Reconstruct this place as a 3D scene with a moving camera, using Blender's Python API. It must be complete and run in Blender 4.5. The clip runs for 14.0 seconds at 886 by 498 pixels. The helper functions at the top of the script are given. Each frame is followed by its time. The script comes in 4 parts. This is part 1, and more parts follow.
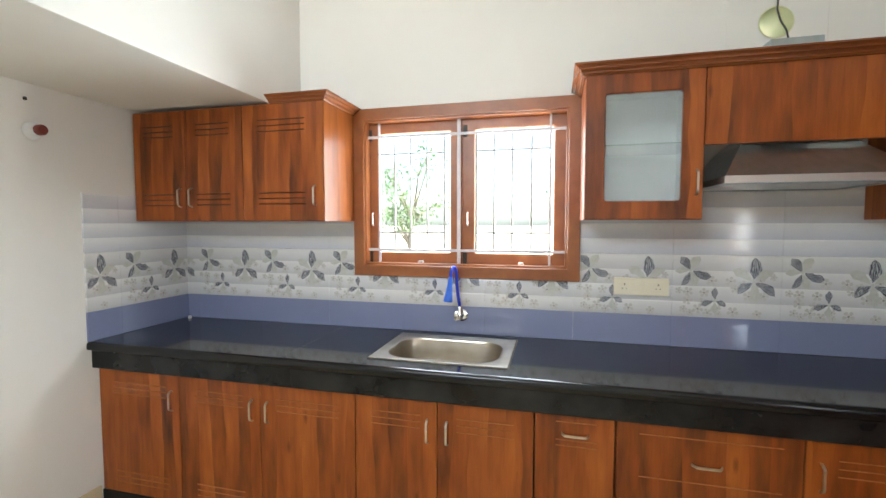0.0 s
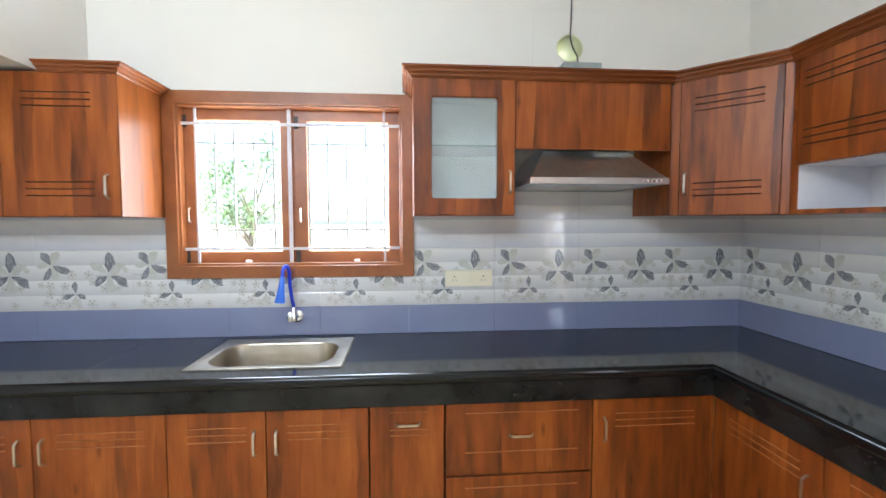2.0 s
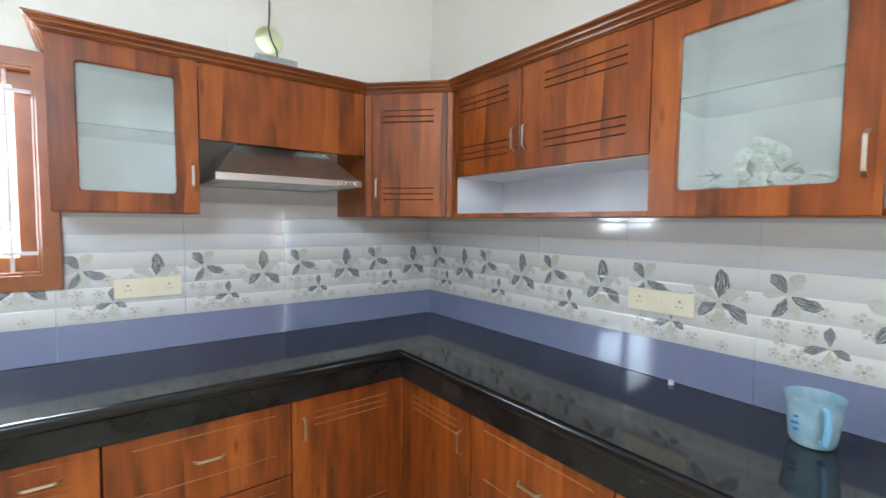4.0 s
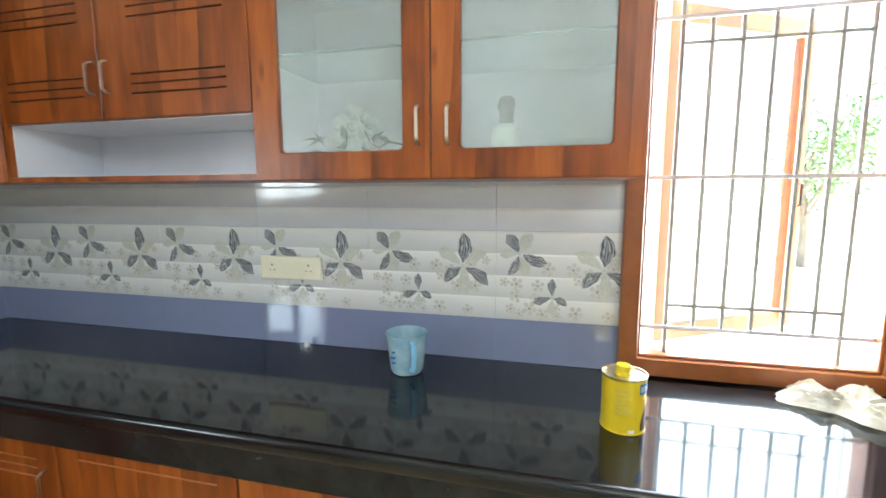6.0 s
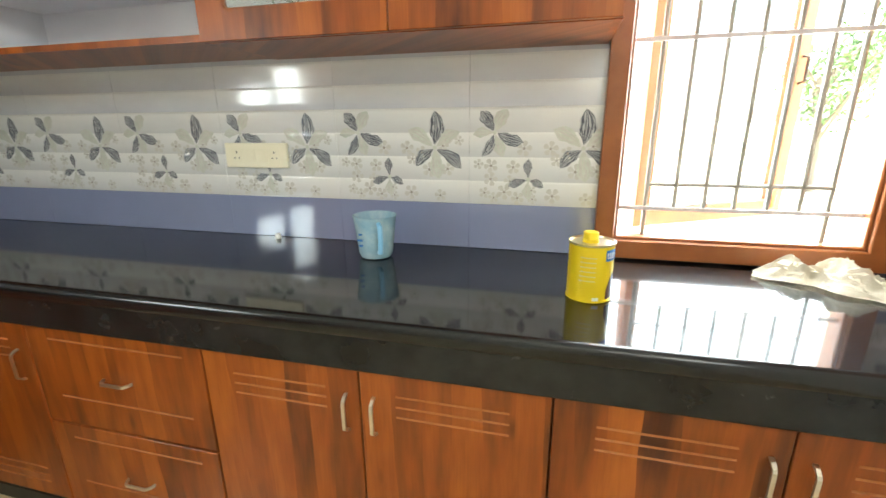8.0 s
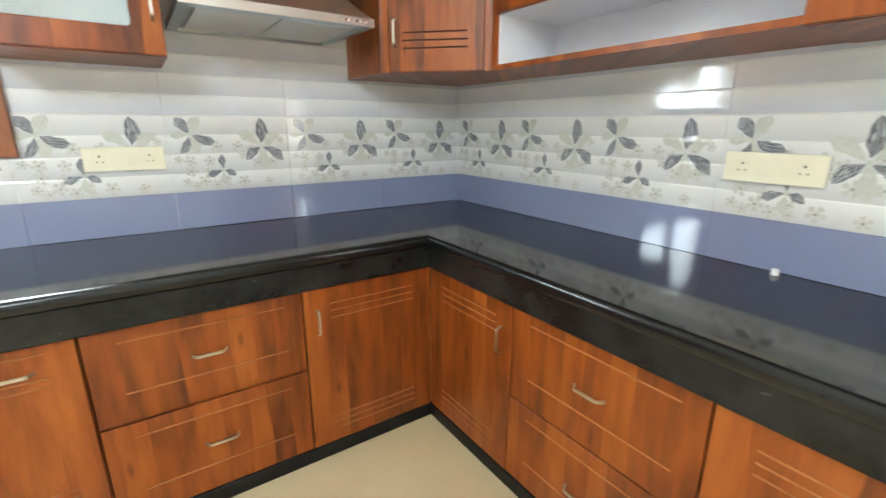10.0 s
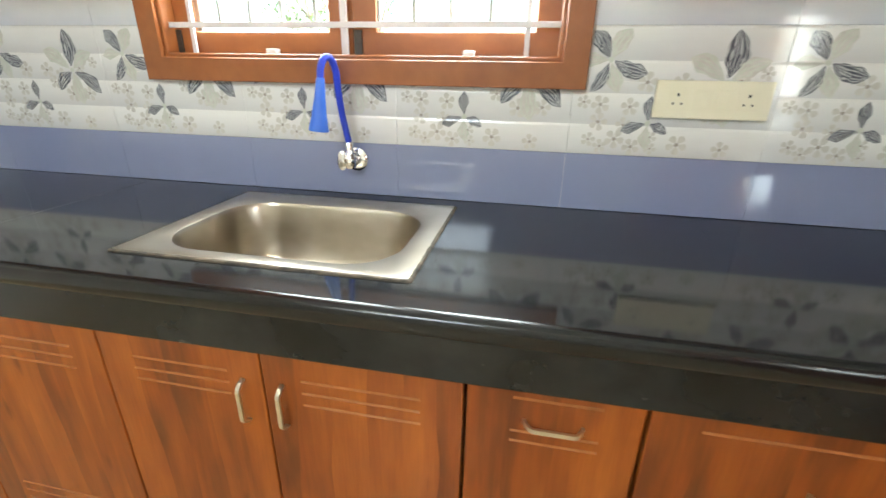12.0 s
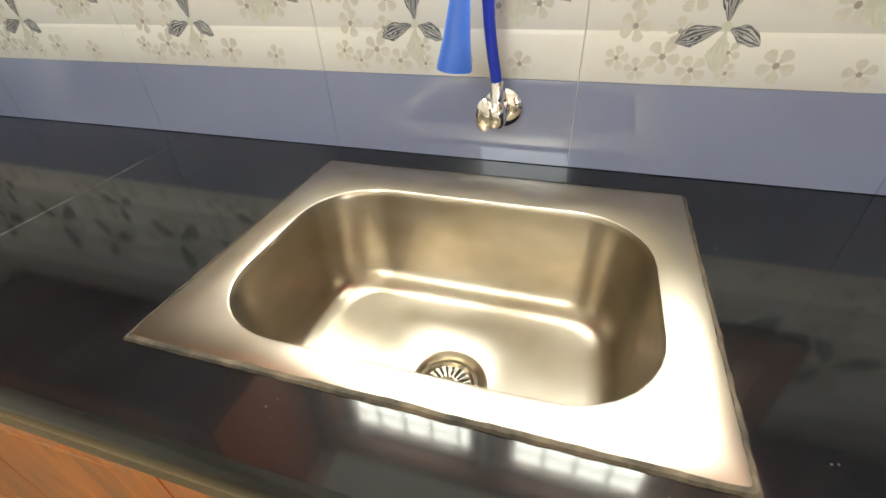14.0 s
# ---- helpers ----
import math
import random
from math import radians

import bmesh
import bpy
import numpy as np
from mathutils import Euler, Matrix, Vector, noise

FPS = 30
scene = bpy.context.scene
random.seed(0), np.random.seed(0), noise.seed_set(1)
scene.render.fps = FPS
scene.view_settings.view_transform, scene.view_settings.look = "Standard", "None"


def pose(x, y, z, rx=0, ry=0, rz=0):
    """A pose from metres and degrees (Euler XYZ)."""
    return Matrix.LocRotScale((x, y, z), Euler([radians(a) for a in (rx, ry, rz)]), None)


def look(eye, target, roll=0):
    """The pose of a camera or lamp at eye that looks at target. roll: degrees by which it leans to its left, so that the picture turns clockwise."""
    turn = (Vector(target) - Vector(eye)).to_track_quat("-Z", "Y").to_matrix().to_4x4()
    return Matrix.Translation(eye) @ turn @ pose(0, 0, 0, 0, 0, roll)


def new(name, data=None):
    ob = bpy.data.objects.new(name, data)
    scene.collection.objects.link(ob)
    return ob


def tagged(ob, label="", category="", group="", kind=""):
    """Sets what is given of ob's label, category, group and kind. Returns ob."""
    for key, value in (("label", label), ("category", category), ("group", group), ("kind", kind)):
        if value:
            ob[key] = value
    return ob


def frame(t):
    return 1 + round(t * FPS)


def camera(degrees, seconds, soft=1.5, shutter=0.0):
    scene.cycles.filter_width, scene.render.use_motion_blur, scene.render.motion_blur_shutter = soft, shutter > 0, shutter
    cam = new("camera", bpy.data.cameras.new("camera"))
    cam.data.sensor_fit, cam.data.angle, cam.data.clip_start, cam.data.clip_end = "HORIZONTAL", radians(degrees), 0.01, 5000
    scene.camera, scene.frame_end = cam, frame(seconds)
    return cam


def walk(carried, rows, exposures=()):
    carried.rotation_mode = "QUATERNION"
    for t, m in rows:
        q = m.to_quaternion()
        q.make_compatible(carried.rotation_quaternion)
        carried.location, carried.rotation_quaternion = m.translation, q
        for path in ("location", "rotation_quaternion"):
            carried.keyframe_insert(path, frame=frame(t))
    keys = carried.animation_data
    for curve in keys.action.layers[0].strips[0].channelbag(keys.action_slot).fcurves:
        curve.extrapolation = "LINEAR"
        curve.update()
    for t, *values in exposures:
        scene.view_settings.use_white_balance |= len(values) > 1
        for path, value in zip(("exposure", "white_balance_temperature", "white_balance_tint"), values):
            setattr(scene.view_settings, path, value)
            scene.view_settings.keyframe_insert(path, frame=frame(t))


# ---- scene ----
cam = camera(90.0, 14.0, soft=1.5, shutter=0.2)
PATH = [
    (0, (-0.049, -0.098, 1.451), (-0.537, 1.838, 1.337), -0.0),
    (0.5, (-0.036, -0.096, 1.453), (-0.403, 1.866, 1.33), -0.1),
    (1, (-0.026, -0.087, 1.447), (-0.235, 1.898, 1.322), -0.2),
    (1.5, (0.003, -0.087, 1.447), (-0.034, 1.909, 1.322), -0.2),
    (2, (0.036, -0.084, 1.437), (0.201, 1.905, 1.318), -0.1),
    (4.5, (0.287, -0.149, 1.443), (1.752, 1.208, 1.34), 1.0),
    (5, (0.345, -0.183, 1.434), (2.037, 0.881, 1.348), 1.2),
    (5.5, (0.397, -0.225, 1.449), (2.24, 0.538, 1.312), 0.5),
    (6, (0.43, -0.244, 1.431), (2.355, 0.236, 1.177), -0.2),
    (6.5, (0.476, -0.297, 1.33), (2.417, -0.005, 0.947), -0.6),
    (7, (0.5, -0.357, 1.276), (2.425, -0.157, 0.77), -0.2),
    (9.5, (0.436, -0.031, 1.255), (1.831, 1.297, 0.717), -0.3),
    (10, (0.394, 0.186, 1.266), (1.482, 1.776, 0.729), 0.2),
    (10.5, (0.319, 0.395, 1.256), (1.013, 2.179, 0.676), 0.6),
    (11, (0.26, 0.635, 1.234), (0.523, 2.515, 0.605), 1.1),
    (11.5, (0.155, 0.848, 1.204), (0.06, 2.73, 0.536), 1.1),
    (12, (-0.039, 1.03, 1.199), (-0.394, 2.85, 0.45), 1.0),
    (12.5, (-0.182, 1.155, 1.186), (-0.682, 2.897, 0.34), 0.5),
    (13, (-0.291, 1.32, 1.152), (-0.876, 2.965, 0.175), -0.6),
    (13.5, (-0.376, 1.445, 1.153), (-0.897, 2.985, -0.014), -1.8),
    (14, (-0.396, 1.483, 1.213), (-0.916, 3.014, 0.035), -2.9),
]
walk(cam, [(t, look(eye, target, roll)) for t, eye, target, roll in PATH],
     exposures=[(0.0, 3.3, 6050, 6), (2.0, 3.5, 5700, 6), (5.0, 3.75, 5600, 2), (6.5, 3.45, 6200, 0), (7.0, 3.45, 6600, 0), (9.5, 4.1, 6200, 1), (11.0, 3.95, 6000, 1), (12.5, 3.62, 6850, 1), (13.5, 3.58, 7350, 3), (14.0, 3.6, 7500, 3)])

# ---- world and sun ----
world = bpy.data.worlds.new("sky")
scene.world = world
world.use_nodes = True
wn = world.node_tree.nodes
sky = wn.new("ShaderNodeTexSky")
sky.sky_type = "NISHITA"
sky.sun_disc = False
sky.sun_elevation, sky.sun_rotation = radians(75), radians(190)
sky.air_density, sky.dust_density = 1.0, 2.4
wn["Background"].inputs["Strength"].default_value = 0.14
world.node_tree.links.new(sky.outputs[0], wn["Background"].inputs["Color"])

sun_data = bpy.data.lights.new("sun", "SUN")
sun_data.energy, sun_data.angle, sun_data.color = 5.0, radians(0.6), (1.0, 0.95, 0.86)
sun = new("sun", sun_data)
SUN_AZ = radians(190)
sun.matrix_world = look(Vector((math.sin(SUN_AZ) * 10, math.cos(SUN_AZ) * 10, 37)), Vector((0, 0, 0)))


def opening_light(name, x, y, z, w, h, turn, watts):
    """Area lamp in a wall opening in place of sky light, facing into the room."""
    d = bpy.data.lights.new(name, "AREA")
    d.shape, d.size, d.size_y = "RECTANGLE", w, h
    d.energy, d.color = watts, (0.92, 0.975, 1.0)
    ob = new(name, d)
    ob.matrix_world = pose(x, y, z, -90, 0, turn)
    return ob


for x in (-0.813, -0.263):
    opening_light("window_daylight", x, 2.2835, 1.6225, 0.405, 0.65, 0, 2.0)
opening_light("side_window_daylight", 2.05, -0.83, 1.47, 0.68, 1.16, -90, 5.0)
# fill from behind, through an opening made up to brighten the room
opening_light("added_rear_fill", -0.95, -1.525, 2.56, 0.96, 0.68, 180, 3.2)


# ---- materials ----
def base_mat(name, rough=0.5, metal=0.0, spec=0.5):
    m = bpy.data.materials.new(name)
    m.use_nodes = True
    n, l = m.node_tree.nodes, m.node_tree.links
    b = n["Principled BSDF"]
    b.inputs["Roughness"].default_value = rough
    b.inputs["Metallic"].default_value = metal
    b.inputs["Specular IOR Level"].default_value = spec
    return m, n, l, b


def position(n, l, scale=(1, 1, 1)):
    g = n.new("ShaderNodeNewGeometry")
    mp = n.new("ShaderNodeMapping")
    mp.inputs["Scale"].default_value = scale
    l.new(g.outputs["Position"], mp.inputs["Vector"])
    return mp.outputs["Vector"]


def noise_node(n, l, vec, scale, detail=4.0, rough=0.55):
    t = n.new("ShaderNodeTexNoise")
    t.inputs["Scale"].default_value = scale
    t.inputs["Detail"].default_value = detail
    t.inputs["Roughness"].default_value = rough
    l.new(vec, t.inputs["Vector"])
    return t.outputs["Fac"]


def ramp(n, l, fac, stops):
    r = n.new("ShaderNodeValToRGB")
    e = r.color_ramp.elements
    while len(e) < len(stops):
        e.new(0.5)
    for el, (p, c) in zip(e, stops):
        el.position, el.color = p, (*c, 1)
    l.new(fac, r.inputs["Fac"])
    return r.outputs["Color"]


def math_node(n, l, op, a, b=None):
    m = n.new("ShaderNodeMath")
    m.operation = op
    for i, v in enumerate((a, b)):
        if v is None:
            continue
        if isinstance(v, (int, float)):
            m.inputs[i].default_value = v
        else:
            l.new(v, m.inputs[i])
    return m.outputs[0]


def mix_color(n, l, fac, a, b, blend="MIX"):
    m = n.new("ShaderNodeMix")
    m.data_type, m.blend_type = "RGBA", blend
    for sock, v in ((m.inputs[0], fac), (m.inputs[6], a), (m.inputs[7], b)):
        if isinstance(v, (int, float)):
            sock.default_value = v
        elif isinstance(v, tuple):
            sock.default_value = (*v, 1)
        else:
            l.new(v, sock)
    return m.outputs[2]


def add_bump(n, l, b, height, strength, distance=0.002):
    bp = n.new("ShaderNodeBump")
    bp.inputs["Strength"].default_value = strength
    bp.inputs["Distance"].default_value = distance
    l.new(height, bp.inputs["Height"])
    l.new(bp.outputs["Normal"], b.inputs["Normal"])


def mat(name, c1, c2, rough=0.5, scale=6.0, stretch=(1, 1, 1), metal=0.0, bump=0.0, bscale=90.0, rvar=0.0, spec=0.5):
    """Two-tone surface: large stains, fine grain, and some change of gloss."""
    m, n, l, b = base_mat(name, rough, metal, spec)
    v = position(n, l, stretch)
    big = noise_node(n, l, v, scale, 5)
    l.new(ramp(n, l, big, ((0.3, c1), (0.72, c2))), b.inputs["Base Color"])
    if rvar:
        r = noise_node(n, l, v, scale * 2.7, 6, 0.65)
        l.new(math_node(n, l, "ADD", rough - rvar / 2, math_node(n, l, "MULTIPLY", r, rvar)), b.inputs["Roughness"])
    if bump:
        add_bump(n, l, b, noise_node(n, l, v, bscale, 4), bump)
    return m


def wood_mat(name, dark, mid, light, rough=0.32, plank=0.072, spec=0.38):
    """Laminate printed with upright staves, each of its own tone, with dark flames, faint grain and knots."""
    m, n, l, b = base_mat(name, rough, 0.0, spec)
    info = n.new("ShaderNodeObjectInfo")
    shift = math_node(n, l, "MULTIPLY", info.outputs["Random"], 3.7)
    g = n.new("ShaderNodeNewGeometry")
    sep = n.new("ShaderNodeSeparateXYZ")
    l.new(g.outputs["Position"], sep.inputs[0])
    u = math_node(n, l, "ADD", math_node(n, l, "SUBTRACT", sep.outputs["X"], sep.outputs["Y"]), shift)
    base = n.new("ShaderNodeCombineXYZ")
    l.new(u, base.inputs[0])
    l.new(sep.outputs["Z"], base.inputs[2])

    def warped(scale, add=None):
        mp = n.new("ShaderNodeMapping")
        mp.inputs["Scale"].default_value = scale
        l.new(base.outputs[0], mp.inputs["Vector"])
        if add is None:
            return mp.outputs["Vector"]
        v = n.new("ShaderNodeVectorMath")
        v.operation = "ADD"
        l.new(mp.outputs["Vector"], v.inputs[0])
        l.new(add, v.inputs[1])
        return v.outputs[0]

    wob = noise_node(n, l, warped((6, 1, 1.6)), 1.0, 2)
    uw = math_node(n, l, "ADD", u, math_node(n, l, "MULTIPLY", wob, 0.085))
    cell = math_node(n, l, "FLOOR", math_node(n, l, "DIVIDE", uw, plank))
    wh = n.new("ShaderNodeTexWhiteNoise")
    wh.noise_dimensions = "1D"
    l.new(cell, wh.inputs["W"])
    own = n.new("ShaderNodeCombineXYZ")
    l.new(math_node(n, l, "MULTIPLY", cell, 5.3), own.inputs[1])
    flame = noise_node(n, l, warped((1, 1, 0.17), own.outputs[0]), 17, 3, 0.55)
    patch = noise_node(n, l, warped((1, 1, 0.45), own.outputs[0]), 6, 2, 0.5)
    streak = noise_node(n, l, warped((1, 1, 0.05)), 60, 3, 0.6)
    tone = math_node(n, l, "ADD", math_node(n, l, "MULTIPLY", wh.outputs["Value"], 0.17), math_node(n, l, "MULTIPLY", flame, 0.46))
    tone = math_node(n, l, "ADD", tone, math_node(n, l, "MULTIPLY", patch, 0.28))
    tone = math_node(n, l, "ADD", tone, math_node(n, l, "MULTIPLY", streak, 0.09))
    col = ramp(n, l, tone, ((0.30, dark), (0.49, mid), (0.72, light)))
    grain = noise_node(n, l, warped((1, 1, 0.035)), 230, 3, 0.7)
    col = mix_color(n, l, 0.22, col, ramp(n, l, grain, ((0.35, (0.5, 0.45, 0.4)), (0.62, (1, 1, 1)))), "MULTIPLY")
    knots = n.new("ShaderNodeTexVoronoi")
    knots.inputs["Scale"].default_value = 6.0
    l.new(warped((1.8, 1, 0.55)), knots.inputs["Vector"])
    kf = ramp(n, l, knots.outputs["Distance"], ((0.03, (0.36, 0.27, 0.22)), (0.13, (1, 1, 1))))
    col = mix_color(n, l, 0.75, col, kf, "MULTIPLY")
    l.new(col, b.inputs["Base Color"])
    l.new(math_node(n, l, "ADD", rough - 0.06, math_node(n, l, "MULTIPLY", grain, 0.14)), b.inputs["Roughness"])
    add_bump(n, l, b, grain, 0.05, 0.001)
    return m


def granite_mat(name, c1, c2, rough=0.068):
    """Polished black stone with faint mottling, smears of haze and fine pale dust."""
    m, n, l, b = base_mat(name, rough, 0.0, 0.5)
    v = position(n, l)
    big = noise_node(n, l, v, 7.0, 5, 0.6)
    col = ramp(n, l, big, ((0.3, c1), (0.72, c2)))
    dust = n.new("ShaderNodeTexVoronoi")
    dust.inputs["Scale"].default_value = 90.0
    l.new(v, dust.inputs["Vector"])
    where = noise_node(n, l, v, 6.0, 3, 0.6)
    size = math_node(n, l, "MULTIPLY", math_node(n, l, "GREATER_THAN", where, 0.60), 0.10)
    speck = math_node(n, l, "LESS_THAN", dust.outputs["Distance"], size)
    l.new(mix_color(n, l, math_node(n, l, "MULTIPLY", speck, 0.5), col, (0.13, 0.125, 0.115)), b.inputs["Base Color"])
    smear = noise_node(n, l, position(n, l, (1, 2.2, 1)), 9.0, 5, 0.65)
    l.new(math_node(n, l, "ADD", rough - 0.025, math_node(n, l, "MULTIPLY", smear, 0.06)), b.inputs["Roughness"])
    b.inputs["Coat Weight"].default_value = 0.12
    b.inputs["Coat Roughness"].default_value = 0.32
    return m


def sink_mat(name):
    """Worn stainless steel: warm tone, with soft water stains."""
    m, n, l, b = base_mat(name, 0.29, 1.0)
    stain = noise_node(n, l, position(n, l, (1, 1, 1.8)), 8.0, 2, 0.5)
    col = ramp(n, l, stain, ((0.32, (0.40, 0.345, 0.27)), (0.52, (0.46, 0.41, 0.335)), (0.72, (0.52, 0.475, 0.41))))
    l.new(col, b.inputs["Base Color"])
    return m


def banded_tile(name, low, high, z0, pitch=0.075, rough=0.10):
    """Glazed tile coloured in soft bands, each paler towards its upper edge."""
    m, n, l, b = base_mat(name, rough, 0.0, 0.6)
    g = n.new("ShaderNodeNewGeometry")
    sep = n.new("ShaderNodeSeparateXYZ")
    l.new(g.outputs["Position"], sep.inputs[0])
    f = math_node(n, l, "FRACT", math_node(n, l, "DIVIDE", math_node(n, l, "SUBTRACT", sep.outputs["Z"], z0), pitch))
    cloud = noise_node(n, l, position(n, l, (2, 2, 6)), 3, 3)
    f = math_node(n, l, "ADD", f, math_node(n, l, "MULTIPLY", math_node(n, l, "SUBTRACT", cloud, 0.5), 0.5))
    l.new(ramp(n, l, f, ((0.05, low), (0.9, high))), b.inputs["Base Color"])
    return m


WOOD = wood_mat("teak_laminate", (0.072, 0.017, 0.005), (0.262, 0.062, 0.009), (0.455, 0.130, 0.020))
WOOD_GLOSS = wood_mat("glossy_end_laminate", (0.11, 0.030, 0.008), (0.20, 0.056, 0.012), (0.29, 0.090, 0.021), 0.30, spec=0.08)
# light caught by the low doors' grooves is painted in as paler wood
GROOVE_LIT = mat("routed_groove_lit", (0.32, 0.12, 0.042), (0.40, 0.16, 0.06), 0.22, 9.0, (4, 4, 1))
# shade in the high doors' grooves is painted in as darker wood
GROOVE_SHADED = mat("routed_groove_shaded", (0.07, 0.018, 0.006), (0.12, 0.032, 0.010), 0.4, 9.0, (4, 4, 1))
CROWN = mat("crown_wood", (0.155, 0.043, 0.012), (0.25, 0.075, 0.02), 0.24, 3.0, (1, 1, 6), bump=0.03, bscale=150)
FRAME_WOOD = mat("varnished_frame_wood", (0.24, 0.074, 0.019), (0.34, 0.112, 0.030), 0.35, 3.0, (4, 4, 4), bump=0.05, bscale=120)
DOOR_WOOD = mat("dark_door_wood", (0.17, 0.050, 0.022), (0.25, 0.078, 0.032), 0.38, 5.0, (5, 5, 0.6), bump=0.05)
PLASTER = mat("cream_plaster", (0.80, 0.77, 0.715), (0.845, 0.82, 0.77), 0.75, 1.4, bump=0.12, bscale=140)
CEIL = mat("ceiling_paint", (0.78, 0.76, 0.72), (0.82, 0.80, 0.76), 0.85, 1.0, bump=0.08)
FLOOR = mat("beige_floor_tile", (0.64, 0.52, 0.32), (0.72, 0.60, 0.385), 0.22, 2.0, rvar=0.1)
GRANITE = granite_mat("black_granite", (0.003, 0.0035, 0.005), (0.010, 0.011, 0.013))
FASCIA = mat("honed_granite", (0.004, 0.004, 0.0045), (0.024, 0.024, 0.023), 0.25, 6.0, (1, 1, 1.3), rvar=0.14, spec=0.3)
NOSING = mat("granite_nosing", (0.004, 0.004, 0.0045), (0.012, 0.012, 0.012), 0.19, 7.0, spec=0.42)
SKIRT = mat("black_skirting", (0.006, 0.006, 0.006), (0.014, 0.014, 0.014), 0.35, 8.0, rvar=0.2, spec=0.25)
BLUE_TILE = mat("blue_glazed_tile", (0.215, 0.24, 0.375), (0.24, 0.265, 0.41), 0.06, 2.0, spec=0.8)
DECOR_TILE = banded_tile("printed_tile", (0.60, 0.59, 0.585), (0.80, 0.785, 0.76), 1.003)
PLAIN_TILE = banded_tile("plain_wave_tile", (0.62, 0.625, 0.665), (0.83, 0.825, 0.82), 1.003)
JOINT = mat("slab_joint", (0.05, 0.05, 0.052), (0.24, 0.24, 0.24), 0.7, 14)
PETAL_DARK = mat("petal_dark", (0.065, 0.068, 0.085), (0.15, 0.15, 0.175), 0.1, 40)
PETAL_MID = mat("petal_mid", (0.36, 0.365, 0.375), (0.54, 0.54, 0.53), 0.1, 30)
PETAL_PALE = mat("petal_pale", (0.52, 0.54, 0.465), (0.64, 0.65, 0.58), 0.1, 45)
BLOSSOM = mat("blossom_pale", (0.53, 0.505, 0.46), (0.63, 0.605, 0.56), 0.1, 60)
BLOSSOM_CORE = mat("blossom_core", (0.30, 0.265, 0.235), (0.40, 0.36, 0.325), 0.1, 60)
STEEL = mat("brushed_steel", (0.60, 0.59, 0.57), (0.67, 0.66, 0.64), 0.30, 7.0, (1, 1, 1), 1.0)
SINK_STEEL = sink_mat("sink_steel")
DRAIN_STEEL = mat("drain_steel", (0.30, 0.26, 0.20), (0.40, 0.35, 0.28), 0.22, 12.0, metal=1.0)
HOOD_STEEL = mat("hood_steel", (0.38, 0.43, 0.45), (0.46, 0.51, 0.53), 0.33, 5.0, (6, 6, 0.5), 1.0, rvar=0.08)
CHROME = mat("chrome", (0.80, 0.80, 0.80), (0.88, 0.88, 0.88), 0.06, 10.0, metal=1.0)
HANDLE = mat("satin_handle", (0.60, 0.55, 0.47), (0.70, 0.65, 0.57), 0.34, 40.0, metal=1.0)
GRILL = mat("grill_paint", (0.62, 0.58, 0.58), (0.74, 0.70, 0.69), 0.45, 14.0, bump=0.05)
THIN = mat("dull_grill_paint", (0.27, 0.26, 0.225), (0.36, 0.345, 0.30), 0.6, 14.0, bump=0.05)
IRON = mat("dark_iron", (0.045, 0.035, 0.03), (0.09, 0.07, 0.055), 0.5, 30.0, metal=0.6)
BRASS = mat("brass", (0.50, 0.30, 0.09), (0.62, 0.40, 0.14), 0.3, 30.0, metal=1.0)
CREAM = mat("cream_plastic", (0.80, 0.74, 0.56), (0.83, 0.77, 0.60), 0.35, 10.0)
CREAM_DEEP = mat("cream_plastic_module", (0.79, 0.73, 0.55), (0.82, 0.76, 0.59), 0.38, 10.0)
HOLE = mat("socket_hole", (0.02, 0.018, 0.015), (0.04, 0.035, 0.03), 0.6, 20.0)
WHITE = mat("white_plastic", (0.74, 0.73, 0.71), (0.82, 0.81, 0.79), 0.4, 20.0)
LAMINATE = mat("white_laminate", (0.70, 0.68, 0.72), (0.76, 0.74, 0.77), 0.35, 4.0)
RED_CAP = mat("red_brown_bakelite", (0.16, 0.022, 0.014), (0.22, 0.035, 0.02), 0.35, 20.0)
BLUE_HOSE = mat("blue_silicone", (0.012, 0.035, 0.42), (0.02, 0.05, 0.52), 0.4, 30.0)
BLUE_GRIP = mat("blue_plastic_grip", (0.22, 0.50, 0.72), (0.30, 0.58, 0.78), 0.3, 20.0)
BLUE_HEAD = mat("blue_spray_head", (0.04, 0.14, 0.62), (0.06, 0.18, 0.70), 0.35, 20.0)
YELLOW = mat("yellow_print", (0.70, 0.50, 0.012), (0.78, 0.58, 0.02), 0.3, 8.0, rvar=0.1)
TIN = mat("tin_plate", (0.62, 0.54, 0.32), (0.72, 0.66, 0.48), 0.28, 15.0, metal=1.0)
LABEL_BLUE = mat("label_blue", (0.02, 0.14, 0.42), (0.03, 0.18, 0.5), 0.35, 20.0)
LABEL_BROWN = mat("label_brown", (0.06, 0.025, 0.02), (0.11, 0.05, 0.035), 0.35, 30.0)
LABEL_WHITE = mat("label_white", (0.72, 0.72, 0.72), (0.8, 0.8, 0.8), 0.4, 20.0)
CLOTH = mat("cotton_rag", (0.68, 0.61, 0.48), (0.82, 0.77, 0.66), 0.9, 14.0, bump=0.3, bscale=500)
LEAF = mat("leaves", (0.045, 0.09, 0.02), (0.10, 0.17, 0.04), 0.5, 3.0)
BARK = mat("bark", (0.12, 0.09, 0.06), (0.2, 0.16, 0.11), 0.9, 12.0, (1, 1, 0.3), bump=0.5, bscale=20)
GROUND = mat("dry_sandy_earth", (0.34, 0.31, 0.24), (0.48, 0.44, 0.36), 0.95, 0.5, bump=0.4, bscale=6)
